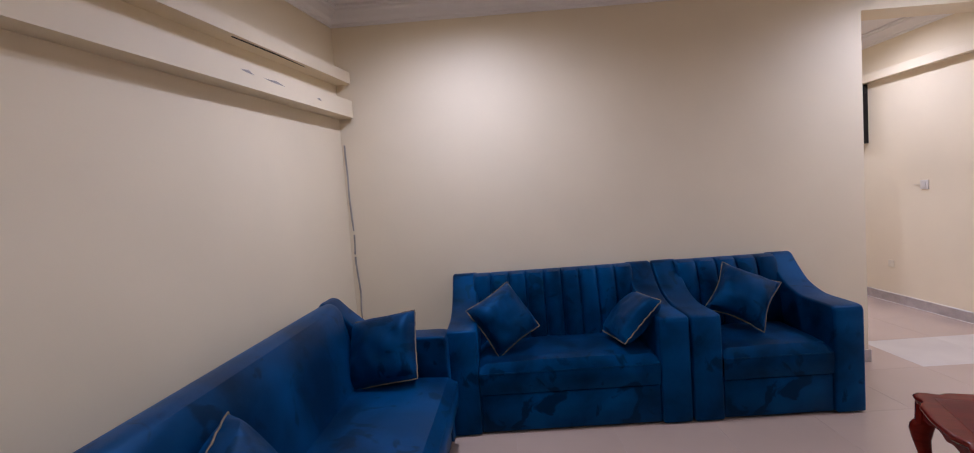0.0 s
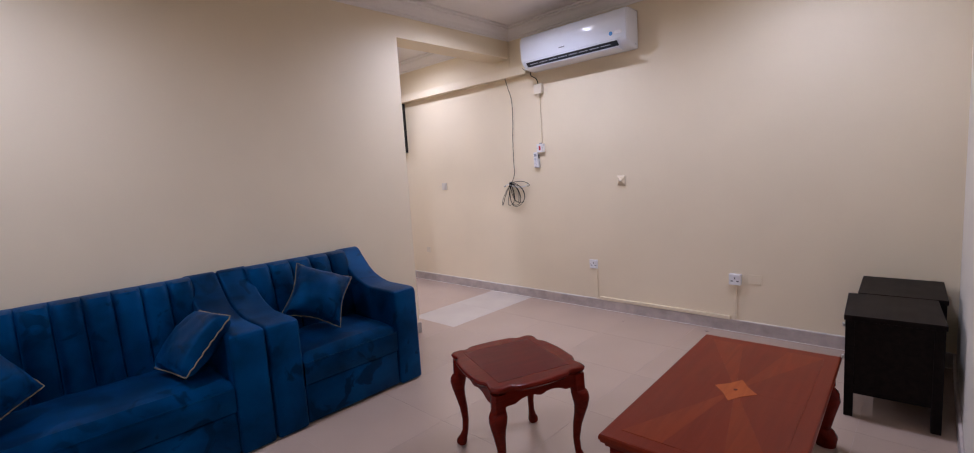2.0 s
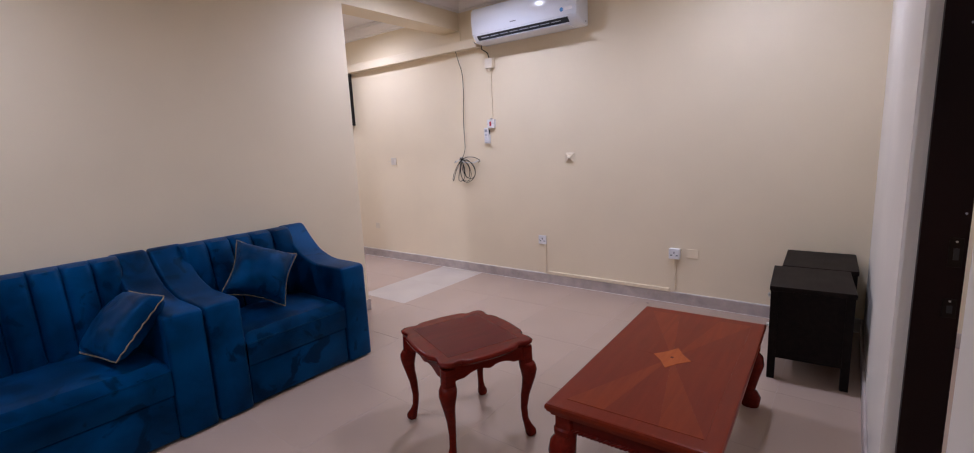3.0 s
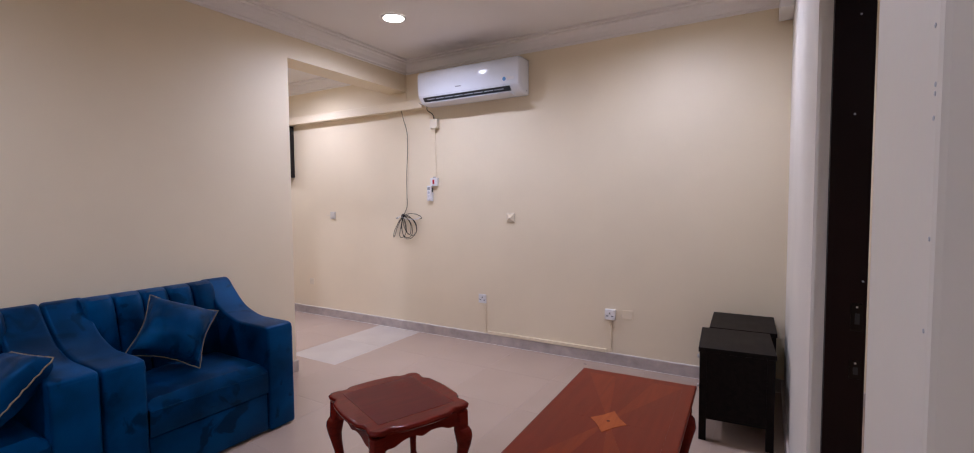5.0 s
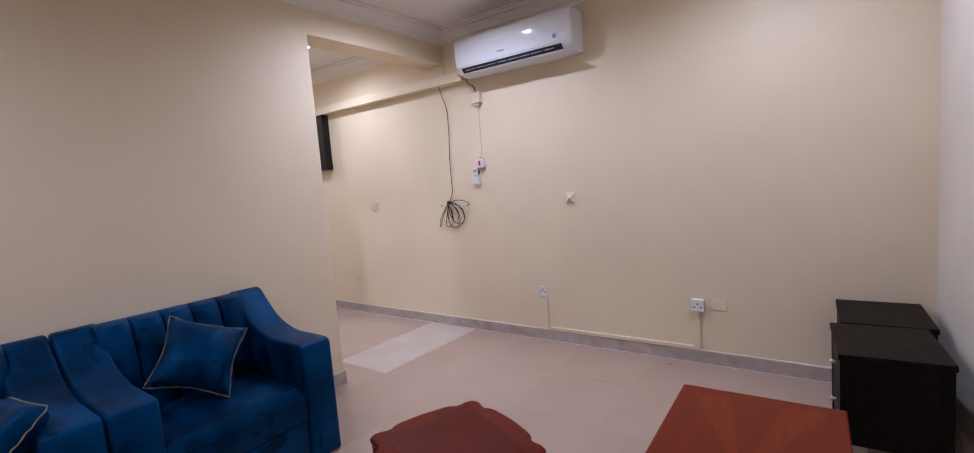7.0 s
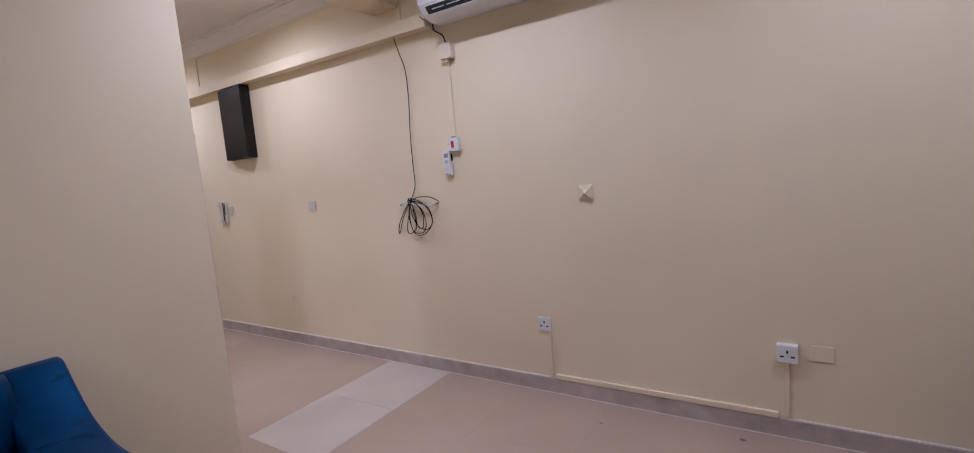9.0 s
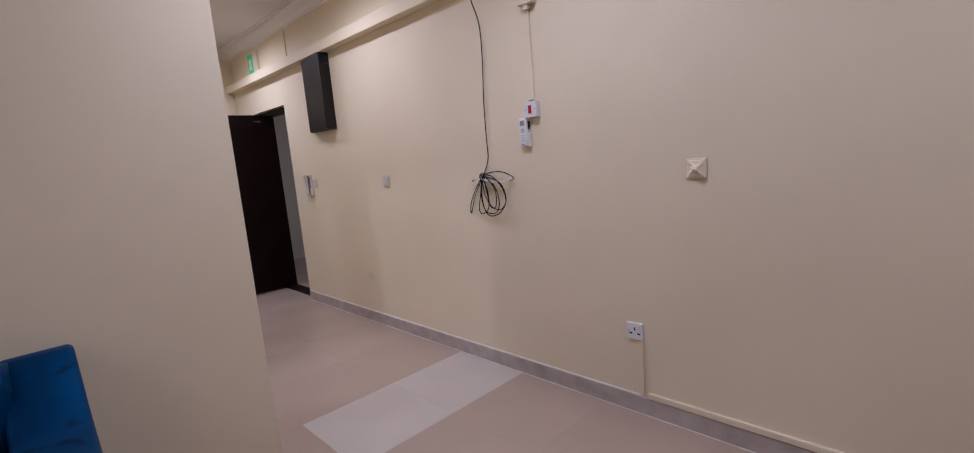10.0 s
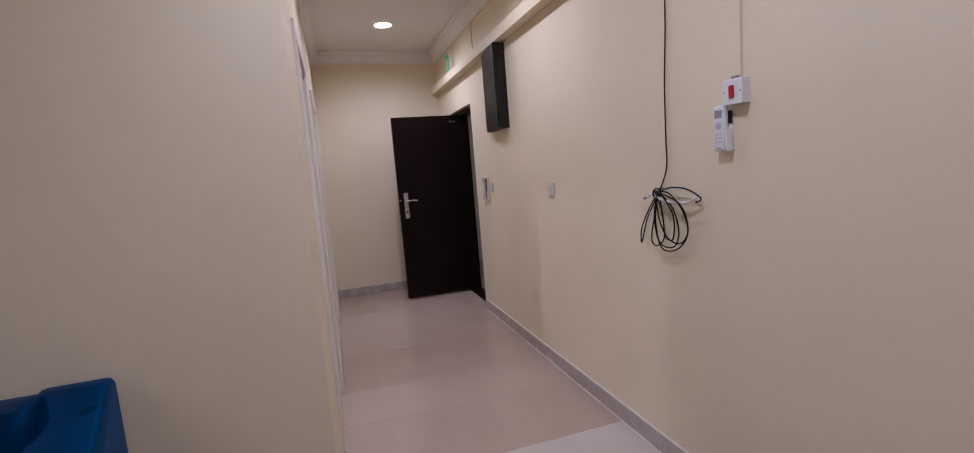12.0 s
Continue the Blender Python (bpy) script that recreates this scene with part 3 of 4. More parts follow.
def nightstand(m):
    """Drawer front towards +y, x along its width."""
    ob = thing("nightstand", m, "black-brown wooden nightstand standing by the white wall", "nightstand", "pair of nightstands")
    w, d, h = 0.50, 0.40, 0.560
    part("top", box(0, w, 0, d, h - 0.028, h, 0.003), M_BLACKWOOD, ob)
    for x in (0.006, w - 0.046):
        for y in (0.006, d - 0.046):
            part("leg", box(x, x + 0.04, y, y + 0.04, 0, h - 0.028, 0.002, 1), M_BLACKWOOD, ob)
    for x in (0.012, w - 0.030):
        part("side_panel", box(x, x + 0.018, 0.046, d - 0.046, 0.13, h - 0.028), M_BLACKWOOD, ob)
    part("back_panel", box(0.046, w - 0.046, 0.012, 0.024, 0.13, h - 0.028), M_BLACKWOOD, ob)
    part("bottom_panel", box(0.03, w - 0.03, 0.024, d - 0.02, 0.13, 0.145), M_BLACKWOOD, ob)
    for z0, z1 in ((0.15, 0.332), (0.338, h - 0.032)):
        dr = part("drawer", box(0.049, w - 0.049, d - 0.030, d - 0.008, z0, z1, 0.002, 1), M_BLACKWOOD, ob)
        zc = (z0 + z1) / 2
        part("knob", lofted([square_ring((w / 2, 0), r, -y, 12, 2) for y, r in ((0, 0.006), (0.012, 0.006), (0.016, 0.014), (0.024, 0.012), (0.026, 0.004))]), M_METAL, dr, "small steel knob", smooth=True).matrix_local = Matrix.Translation((0, d - 0.009, zc)) @ Matrix.Rotation(radians(90), 4, "X")
    return ob


sofa("loveseat", pose(-0.058, 2.945, 0), 1.475, 9, "blue velvet two-seat sofa with channelled back against the cream wall")
sofa("armchair", pose(1.424, 2.945, 0), 1.032, 5, "blue velvet armchair with sloping arms beside the sofa")
sofa("long_sofa", pose(-0.103, 0.95, 0, 0, 0, 88.3), 2.10, 1, "long blue velvet sofa along the cream wall", 0.05)
cushion(facing((0.300, 3.22, 0.655), (0.215, 0.13, 0.080), (-0.20, 0.08, 0.300)), 0.375, seed=1, waist=0.09)
cushion(facing((1.125, 3.17, 0.625), (0.05, -0.355, 0.004), (0.248, 0.05, 0.237)), 0.36, 0.088, seed=2)
cushion(facing((1.915, 3.30, 0.680), (0.262, -0.17, -0.175), (0.185, 0.13, 0.262)), 0.385, seed=3, waist=0.17)
cushion(facing((-0.402, 2.79, 0.632), (0.415, -0.125, -0.03), (-0.024, 0.205, 0.295)), 0.41, seed=4)
cushion(facing((-0.53, 1.46, 0.62), (-0.03, 0.33, 0.13), (-0.10, -0.13, 0.32)), 0.37, seed=5)
side_table(pose(2.15, 1.795, 0, 0, 0, -22))
coffee_table(pose(2.541, 0.898, 0, 0, 0, 1.8))
nightstand(pose(3.520, 0.238, 0, 0, 0, 4))
nightstand(pose(4.030, 0.230, 0, 0, 0, 2))


# ---- ceiling lamps ----
def downlight(x, y, power=1.0):
    ob = thing("recessed_downlight", pose(x, y, ZC), "round white recessed ceiling light, switched on", "ceiling light", "ceiling downlights")
    rings = [[(r * math.cos(6.28319 * k / 32), r * math.sin(6.28319 * k / 32), z) for k in range(32)] for r, z in ((0.102, -0.0005), (0.100, -0.006), (0.092, -0.010), (0.083, -0.008))]
    part("trim_ring", lofted(rings, cap=False), M_PLASTIC, ob, smooth=True)
    part("diffuser", cyl((0, 0, -0.007), (0, 0, -0.002), 0.0835, n=32), M_LAMP, ob, "glowing white diffuser")
    lamp = bpy.data.lights.new("downlight_beam", "SPOT")
    lamp.energy, lamp.spot_size, lamp.spot_blend, lamp.shadow_soft_size = LAMP_WATTS * power, radians(165), 0.85, 0.045
    lamp.color = (0.66, 0.705, 1.0)
    beam = new("downlight_beam", lamp)
    beam.location = (x, y, ZC - 0.012)


POWERS = dict(zip(LAMPS, (1.15, 1.2, 0.4, 0.85, 0.9, 1.15, 1.0, 0.9, 1.4, 0.9, 0.35)))
for x, y in LAMPS:
    downlight(x, y, POWERS[x, y])


# ---- doors ----
def entrance_door():
    ob = tagged(new("door_1"), "dark brown entrance door standing open into the corridor", "door", kind="structure")
    ob.matrix_world = pose(4.70, 7.41, 0)
    leaf = part("door_leaf", box(-0.855, 0, 0, 0.045, 0.022, 2.08, 0.003, 1), M_DARK, ob)
    part("door_edge", box(-0.858, -0.855, 0.004, 0.041, 0.03, 2.07), M_BLACK, leaf)
    plate = part("lock_plate", box(-0.80, -0.752, -0.008, 0, 0.95, 1.24, 0.004), M_METAL, ob, "brushed steel lock plate")
    bm = bmesh.new()
    add_cyl(bm, (-0.776, -0.006, 1.15), (-0.776, -0.05, 1.15), 0.011)
    add_tube(bm, [(-0.776, -0.05, 1.15), (-0.74, -0.054, 1.151), (-0.69, -0.053, 1.150), (-0.655, -0.050, 1.147)], [0.011, 0.010, 0.009, 0.008], 10)
    part("lever_handle", bm, M_METAL, plate, "steel lever handle", smooth=True)
    part("keyhole", cyl((-0.776, -0.007, 1.02), (-0.776, -0.012, 1.02), 0.012), M_BLACK, plate)
    part("thumb_turn", cyl((-0.845, -0.001, 1.16), (-0.845, -0.010, 1.16), 0.008), M_METAL, ob)
    part("peephole_plate", box(-0.20, -0.13, -0.003, 0, 2.00, 2.015), M_METAL, ob)
    fr = bmesh.new()
    add_box(fr, 4.60, 4.74, 6.662, 6.70, 0, 2.098)
    add_box(fr, 4.60, 4.74, 7.460, 7.498, 0, 2.098)
    add_box(fr, 4.60, 4.74, 6.70, 7.46, 2.06, 2.098)
    add_box(fr, 4.60, 4.74, 6.70, 7.46, 0.0, 0.012)
    tagged(part("door_frame_1", fr, M_DARK), "dark brown entrance door frame with threshold", "door frame", kind="structure")


def doorway_frame():
    fr = bmesh.new()
    add_box(fr, 2.262, 2.298, 0.038, 0.138, 0, 2.13)
    add_box(fr, 1.20, 2.262, 0.038, 0.138, 2.085, 2.13)
    ob = tagged(part("door_frame_2", fr, M_DARK), "dark brown wooden door frame with steel strike plates", "door frame", kind="structure")
    for z, h in ((1.074, 0.042), (0.912, 0.028)):
        part("strike_plate", box(2.260, 2.2625, 0.046, 0.076, z - h, z + h, 0.0008, 1), M_BRONZE, ob, "small dark steel strike plate")
        part("strike_hole", box(2.2592, 2.2612, 0.054, 0.066, z - h * 0.5, z + h * 0.3), M_BLACK, ob)
        part("screw", cyl((2.261, 0.061, z + h * 0.75), (2.2588, 0.061, z + h * 0.75), 0.003, n=10), M_METAL, ob)
    for y, z in ((0.074, 1.975), (0.082, 1.685), (0.049, 1.185)):
        part("screw", cyl((2.263, y, z), (2.2605, y, z), 0.003, n=10), M_GREY, ob)
    for x, z in ((0.956, 1.565), (0.950, 1.520), (0.950, 1.513), (0.951, 1.495), (0.949, 1.404), (0.954, 1.332)):
        part("filled_hole", cyl((x, YN + 0.016, z), (x, YN + 0.0175, z), 0.0019, n=10), M_PALE, ob)


def room_frame(index, a, b):
    fr = bmesh.new()
    x0, x1 = XC - 0.2, XC
    for y0, y1 in ((a, a + 0.035), (b - 0.035, b)):
        add_box(fr, x0 + 0.004, x1 - 0.004, y0, y1, 0, 2.118)
    add_box(fr, x0 + 0.004, x1 - 0.004, a + 0.035, b - 0.035, 2.083, 2.118)
    for y0, y1 in ((a - 0.06, a + 0.01), (b - 0.01, b + 0.06)):
        add_box(fr, x1 - 0.003, x1 + 0.016, y0, y1, 0, 2.18, 0.004, 1)
    add_box(fr, x1 - 0.003, x1 + 0.016, a + 0.01, b - 0.01, 2.11, 2.18, 0.004, 1)
    tagged(part("door_frame_%d" % index, fr, M_WHITE_WALL), "off-white painted door frame in the corridor wall", "door frame", kind="structure")


entrance_door()
doorway_frame()
room_frame(3, 4.42, 5.28)
film = tagged(part("protective_film", box(XC - 0.17, XC - 0.03, 5.2425, 5.2445, 0.0, 0.20), M_FILM), "pale blue protective film on the door frame's foot", "film")
room_frame(4, 6.22, 7.10)


# ---- on the walls ----
def air_conditioner():
    ob = thing("air_conditioner", pose(XR, 2.238, 2.412), "white split air conditioner on the wall, flap open", "air conditioner")
    L = 1.150
    outline = [(0, 0.0), (-0.10, 0.0), (-0.155, 0.018), (-0.195, 0.052), (-0.207, 0.075), (-0.216, 0.16), (-0.219, 0.24), (-0.212, 0.29), (-0.19, 0.318), (-0.15, 0.325), (0, 0.325)]
    part("body", extrude_outline(outline, "y", 0, L, 0.022, 4), M_AC, ob, smooth=True)
    face = [(-0.2075, 0.078), (-0.2165, 0.16), (-0.2195, 0.24), (-0.2125, 0.291), (-0.19, 0.3195), (-0.186, 0.317), (-0.205, 0.286), (-0.212, 0.24), (-0.209, 0.16), (-0.2, 0.078)]
    part("front_panel", extrude_outline([(x - 0.004, z) for x, z in face], "y", 0.008, L - 0.008, 0.003, 2), M_AC, ob, smooth=True)
    # outlet: a dark slot with louvres
    slot = [(-0.2015, 0.064), (-0.1955, 0.050), (-0.168, 0.025), (-0.160, 0.030), (-0.185, 0.064)]
    part("outlet", extrude_outline([(x - 0.003, z) for x, z in slot], "y", 0.10, L - 0.06, 0), M_BLACK, ob, "dark air outlet slot")
    part("flap", extrude_outline([(-0.105, -0.006), (-0.216, 0.008), (-0.226, 0.002), (-0.11, -0.013)], "y", 0.09, L - 0.05, 0.001, 1), M_AC, ob)
    for i in range(8):
        y = 0.17 + i * (L - 0.30) / 7.6
        part("louvre", extrude_outline([(-0.1905, 0.041), (-0.1945, 0.043), (-0.1945, 0.046), (-0.1905, 0.044)], "y", y, y + 0.095), M_PALE, ob)
    part("side_gap", extrude_outline([(-0.2, 0.03), (-0.17, 0.012), (-0.14, 0.012)], "y", L, L + 0.002), M_BLACK, ob)
    part("logo", box(-0.2235, -0.2215, 0.62, 0.685, 0.119, 0.129), M_GREY, ob, "small grey maker's mark")
    part("label_mark", cyl((-0.2215, 0.148, 0.125), (-0.2235, 0.148, 0.125), 0.017, n=20), M_BLUE, ob, "round blue printed mark")
    part("label_strip", box(-0.2235, -0.2215, 0.045, 0.118, 0.112, 0.140), M_PLASTIC, ob, "pale printed strip")
    part("end_screw", cyl((-0.06, -0.002, 0.03), (-0.06, 0.0, 0.03), 0.006, n=10), M_GREY, ob)


air_conditioner()
tagged(part("pipe_boxing", box(XR - 0.085, XR, 3.44, YE, 2.41, 2.50, 0.004), M_WALL), "cream painted boxed ledge along the wall", "pipe boxing", kind="structure")
tagged(part("wall_bead", box(XR - 0.006, XR, YF - 0.012, YF, 2.50, 2.79), M_WALL), "thin cream conduit above the ledge", "conduit", kind="structure")


def left_boxing():
    """Two boxed ledges along the askew left wall, flat underneath."""
    run = (YF - YN) * math.sqrt(1 + SPLAY ** 2)
    turn = math.degrees(math.atan(SPLAY))
    for z0, z1, n in ((2.378, 2.462, 1), (2.127, 2.252, 2)):
        ob = tagged(new("boxing_%d" % n), "cream painted boxed ledge with cracked joints", "pipe boxing", kind="structure")
        ob.matrix_world = pose(XL, YF, 0, 0, 0, -turn)
        part("boxing_body", extrude_outline([(-0.03, z0), (0.118, z0), (0.118, z1), (-0.03, z1)], "y", -run, 0.0), M_WALL, ob)
        if n == 1:
            bm = extrude_outline([(-1.16, 0.082), (-0.8, 0.088), (-0.52, 0.086), (-0.54, 0.092), (-0.85, 0.102), (-1.16, 0.094)], "z", z0 - 0.002, z0 + 0.004)
            for v in bm.verts:
                v.co = Vector((v.co.y, v.co.x, v.co.z))
            bmesh.ops.recalc_face_normals(bm, faces=bm.faces)
            part("open_joint", bm, M_DUST, ob, "dark open joint")
        else:
            for y0, y1, z in ((-0.98, -0.80, 2.203), (-1.16, -1.06, 2.212), (-0.47, -0.42, 2.188)):
                bm = extrude_outline([(y0, z), (y0 + (y1 - y0) * 0.4, z - 0.008), (y1, z - 0.010), (y0 + (y1 - y0) * 0.6, z + 0.006)], "x", 0.117, 0.1192)
                part("chip", bm, M_DUSTY, ob, "chipped paint")


left_boxing()


def corner_crack():
    ob = thing("corner_cable", pose(XL, YF, 0), "thin grey cable run down the wall corner", "cable")
    for z0, z1 in ((1.93, 1.28), (1.25, 1.10), (1.08, 0.55)):
        n = 14
        pts = []
        for i in range(n + 1):
            z = z0 + (z1 - z0) * i / n
            pts.append((0.022 + 0.016 * (1.93 - z) + 0.016 * noise.noise((z * 4.3, 0, 0)), -0.005, z))
        part("cable_run", add_tube(bmesh.new(), pts, [0.0062 + 0.004 * noise.noise((p[2] * 9, 3, 0)) for p in pts], 6), M_DUSTY, ob, smooth=True)


corner_crack()


def plate(name, y, z, w, h, label, category, depth=0.012, m=M_PLASTIC):
    ob = thing(name, pose(XR, y, z), label, category, "wall plates")
    part("face_plate", box(-depth, 0, -w / 2, w / 2, -h / 2, h / 2, 0.003, 2), m, ob)
    return ob


def socket(y, z, depth, label):
    ob = plate("wall_socket", y, z, 0.088, 0.088, label, "socket", depth)
    x = -depth - 0.001
    for dy, dz, a, b in ((0, 0.018, 0.004, 0.008), (0.022, -0.006, 0.008, 0.004), (-0.022, -0.006, 0.008, 0.004)):
        part("socket_hole", box(x, x + 0.003, dy - a, dy + a, dz - b - 0.006, dz + b - 0.006), M_BLACK, ob)
    part("rocker", box(x - 0.003, x + 0.002, -0.034, -0.018, 0.018, 0.036, 0.001, 1), M_PLASTIC, ob)
    part("screw", cyl((x, 0.034, 0.0), (x + 0.002, 0.034, 0), 0.003, n=8), M_METAL, ob)


socket(2.764, 0.449, 0.012, "white plastic wall socket above the marble skirting")
socket(1.460, 0.442, 0.040, "white surface-box wall socket above the marble skirting")
plate("blank_plate", 1.319, 0.449, 0.092, 0.078, "cream painted blank plate beside the socket", "wall plate", 0.006, M_WALL)
plate("small_plate", 5.32, 0.422, 0.075, 0.075, "small cream blank plate low on the corridor wall", "wall plate", 0.006, M_IVORY)
ob = plate("light_switch", 4.90, 1.27, 0.088, 0.088, "white plastic light switch on the corridor wall", "switch", 0.012, M_PLASTIC_WARM)
part("rocker", box(-0.016, -0.011, -0.02, 0.02, -0.026, 0.026, 0.001, 1), M_PLASTIC_WARM, ob)
part("cable_stub", box(-0.004, 0, 0.044, 0.12, -0.004, 0.004), M_IVORY, ob)


def damper_plate():
    ob = plate("twisted_plate", 2.440, 1.270, 0.088, 0.088, "cream plate with torn, twisted cover", "wall plate", 0.010, M_IVORY)
    # the cover film, pinched into a twist with folds running to its corners
    n = 14
    bm = bmesh.new()
    grid = []
    for j in range(n + 1):
        row = []
        for i in range(n + 1):
            u, v = 2 * i / n - 1, 2 * j / n - 1
            r, ang = math.hypot(u, v), math.atan2(v, u)
            fold = max(0.0, math.cos(4 * (ang - 0.7854) - 1.1 * (1 - r)))
            h = 0.004 + 0.020 * math.exp(-(r / 0.30) ** 2) + 0.012 * fold * fold * max(0.0, 1.1 - r) * min(1, r * 3)
            h *= min(1, 5 * (1.02 - max(abs(u), abs(v))))
            pull = 1 - 0.07 * (1 - u * u) * v * v - 0.07 * (1 - v * v) * u * u
            row.append(bm.verts.new((-0.0102 - h, 0.041 * u * pull, 0.041 * v * pull)))
        grid.append(row)
    for j in range(n):
        for i in range(n):
            bm.faces.new((grid[j][i], grid[j + 1][i], grid[j + 1][i + 1], grid[j][i + 1]))
    part("torn_cover", bm, M_WALL, ob, "twisted cream cover")
    knot = smooth_line([(-0.030, 0.014, 0.008), (-0.037, 0.004, 0.000), (-0.040, -0.008, -0.003), (-0.034, -0.020, -0.008)], 4)
    part("film_twist", add_tube(bmesh.new(), knot, [0.004 + 0.003 * math.sin(math.pi * k / (len(knot) - 1)) for k in range(len(knot))], 7), M_IVORY, ob, smooth=True)
    part("dark_slot", box(-0.011, -0.009, -0.040, -0.020, 0.028, 0.033), M_GREY, ob)


damper_plate()


def isolator_switch():
    ob = plate("isolator_switch", 3.336, 1.637, 0.086, 0.086, "white isolator switch with a red rocker", "switch", 0.036)
    part("red_rocker", box(-0.043, -0.035, -0.009, 0.011, -0.022, 0.022, 0.002, 1), M_RED, ob, "red rocker")
    for y in (-0.034, 0.034):
        part("screw", cyl((-0.0375, y, 0), (-0.035, y, 0), 0.0035, n=8), M_GREY, ob)
    for y in (0.006, -0.008):
        part("gland", box(-0.03, -0.012, y - 0.004, y + 0.004, 0.045, 0.053), M_GREY, ob)


def remote_control():
    ob = thing("remote_control", pose(XR, 3.400, 1.518), "white air conditioner remote hung in a wall holder", "remote control")
    holder = bmesh.new()
    add_box(holder, -0.012, 0, -0.034, 0.030, -0.082, 0.010, 0.003, 1)
    add_box(holder, -0.034, -0.012, -0.036, -0.027, -0.084, -0.010, 0.002, 1)
    part("holder", holder, M_PLASTIC, ob)
    body = part("body", box(-0.036, -0.013, -0.025, 0.027, -0.080, 0.080, 0.006, 3), M_PLASTIC, ob, smooth=True)
    part("back_clip", box(-0.013, -0.004, -0.030, -0.012, 0.015, 0.060), M_BLACK, ob, "dark clip behind")
    part("screen", box(-0.0375, -0.0355, -0.016, 0.018, 0.036, 0.064, 0.0005, 1), M_GREY, body, "grey display")
    part("button_ring", cyl((-0.0355, 0.001, 0.008), (-0.0372, 0.001, 0.008), 0.014, n=20), M_PALE, body)
    for i in range(2):
        for j in range(3):
            part("button", box(-0.0370, -0.0355, -0.012 + i * 0.016, -0.002 + i * 0.016, -0.052 + j * 0.014, -0.046 + j * 0.014, 0.0005, 1), M_PALE, body)
    part("print_line", box(-0.0368, -0.0355, -0.010, 0.012, -0.072, -0.068), M_GREY, body)


def junction_box():
    ob = thing("junction_box", pose(XR, 3.322, 2.238), "cream square junction box under the air conditioner", "junction box")
    part("box_body", box(-0.05, 0, -0.046, 0.046, -0.048, 0.050, 0.004), M_IVORY, ob)
    part("gland", box(-0.035, -0.01, -0.012, 0.016, -0.070, -0.048), M_IVORY, ob)
    pts = smooth_line([(-0.03, 0.0, 0.047), (-0.04, 0.012, 0.10), (-0.045, 0.045, 0.125), (-0.05, 0.075, 0.15), (-0.055, 0.07, 0.20)], 6)
    part("cable_tail", add_tube(bmesh.new(), pts, 0.0045, 8), M_CABLE, ob, "short black cable", smooth=True)


isolator_switch()
remote_control()
junction_box()


def conduit(name, x0, y0, y1, z0, z1, label):
    tagged(part(name, box(XR - x0, XR, y0, y1, z0, z1, 0.002, 1), M_WALL), label, "conduit")


conduit("conduit", 0.012, 3.322, 3.336, 1.685, 2.185, "thin cream conduit between junction box and switch")
conduit("conduit", 0.014, 2.722, 2.738, 0.115, 0.405, "thin cream conduit below the wall socket")
conduit("conduit", 0.018, 1.500, 2.700, 0.0985, 0.128, "cream painted conduit lying along the skirting top")
conduit("conduit", 0.014, 1.452, 1.470, 0.115, 0.398, "thin cream conduit below the surface socket")
conduit("conduit", 0.010, 6.414, 6.428, 2.502, 2.785, "thin cream conduit above the ledge in the corridor")


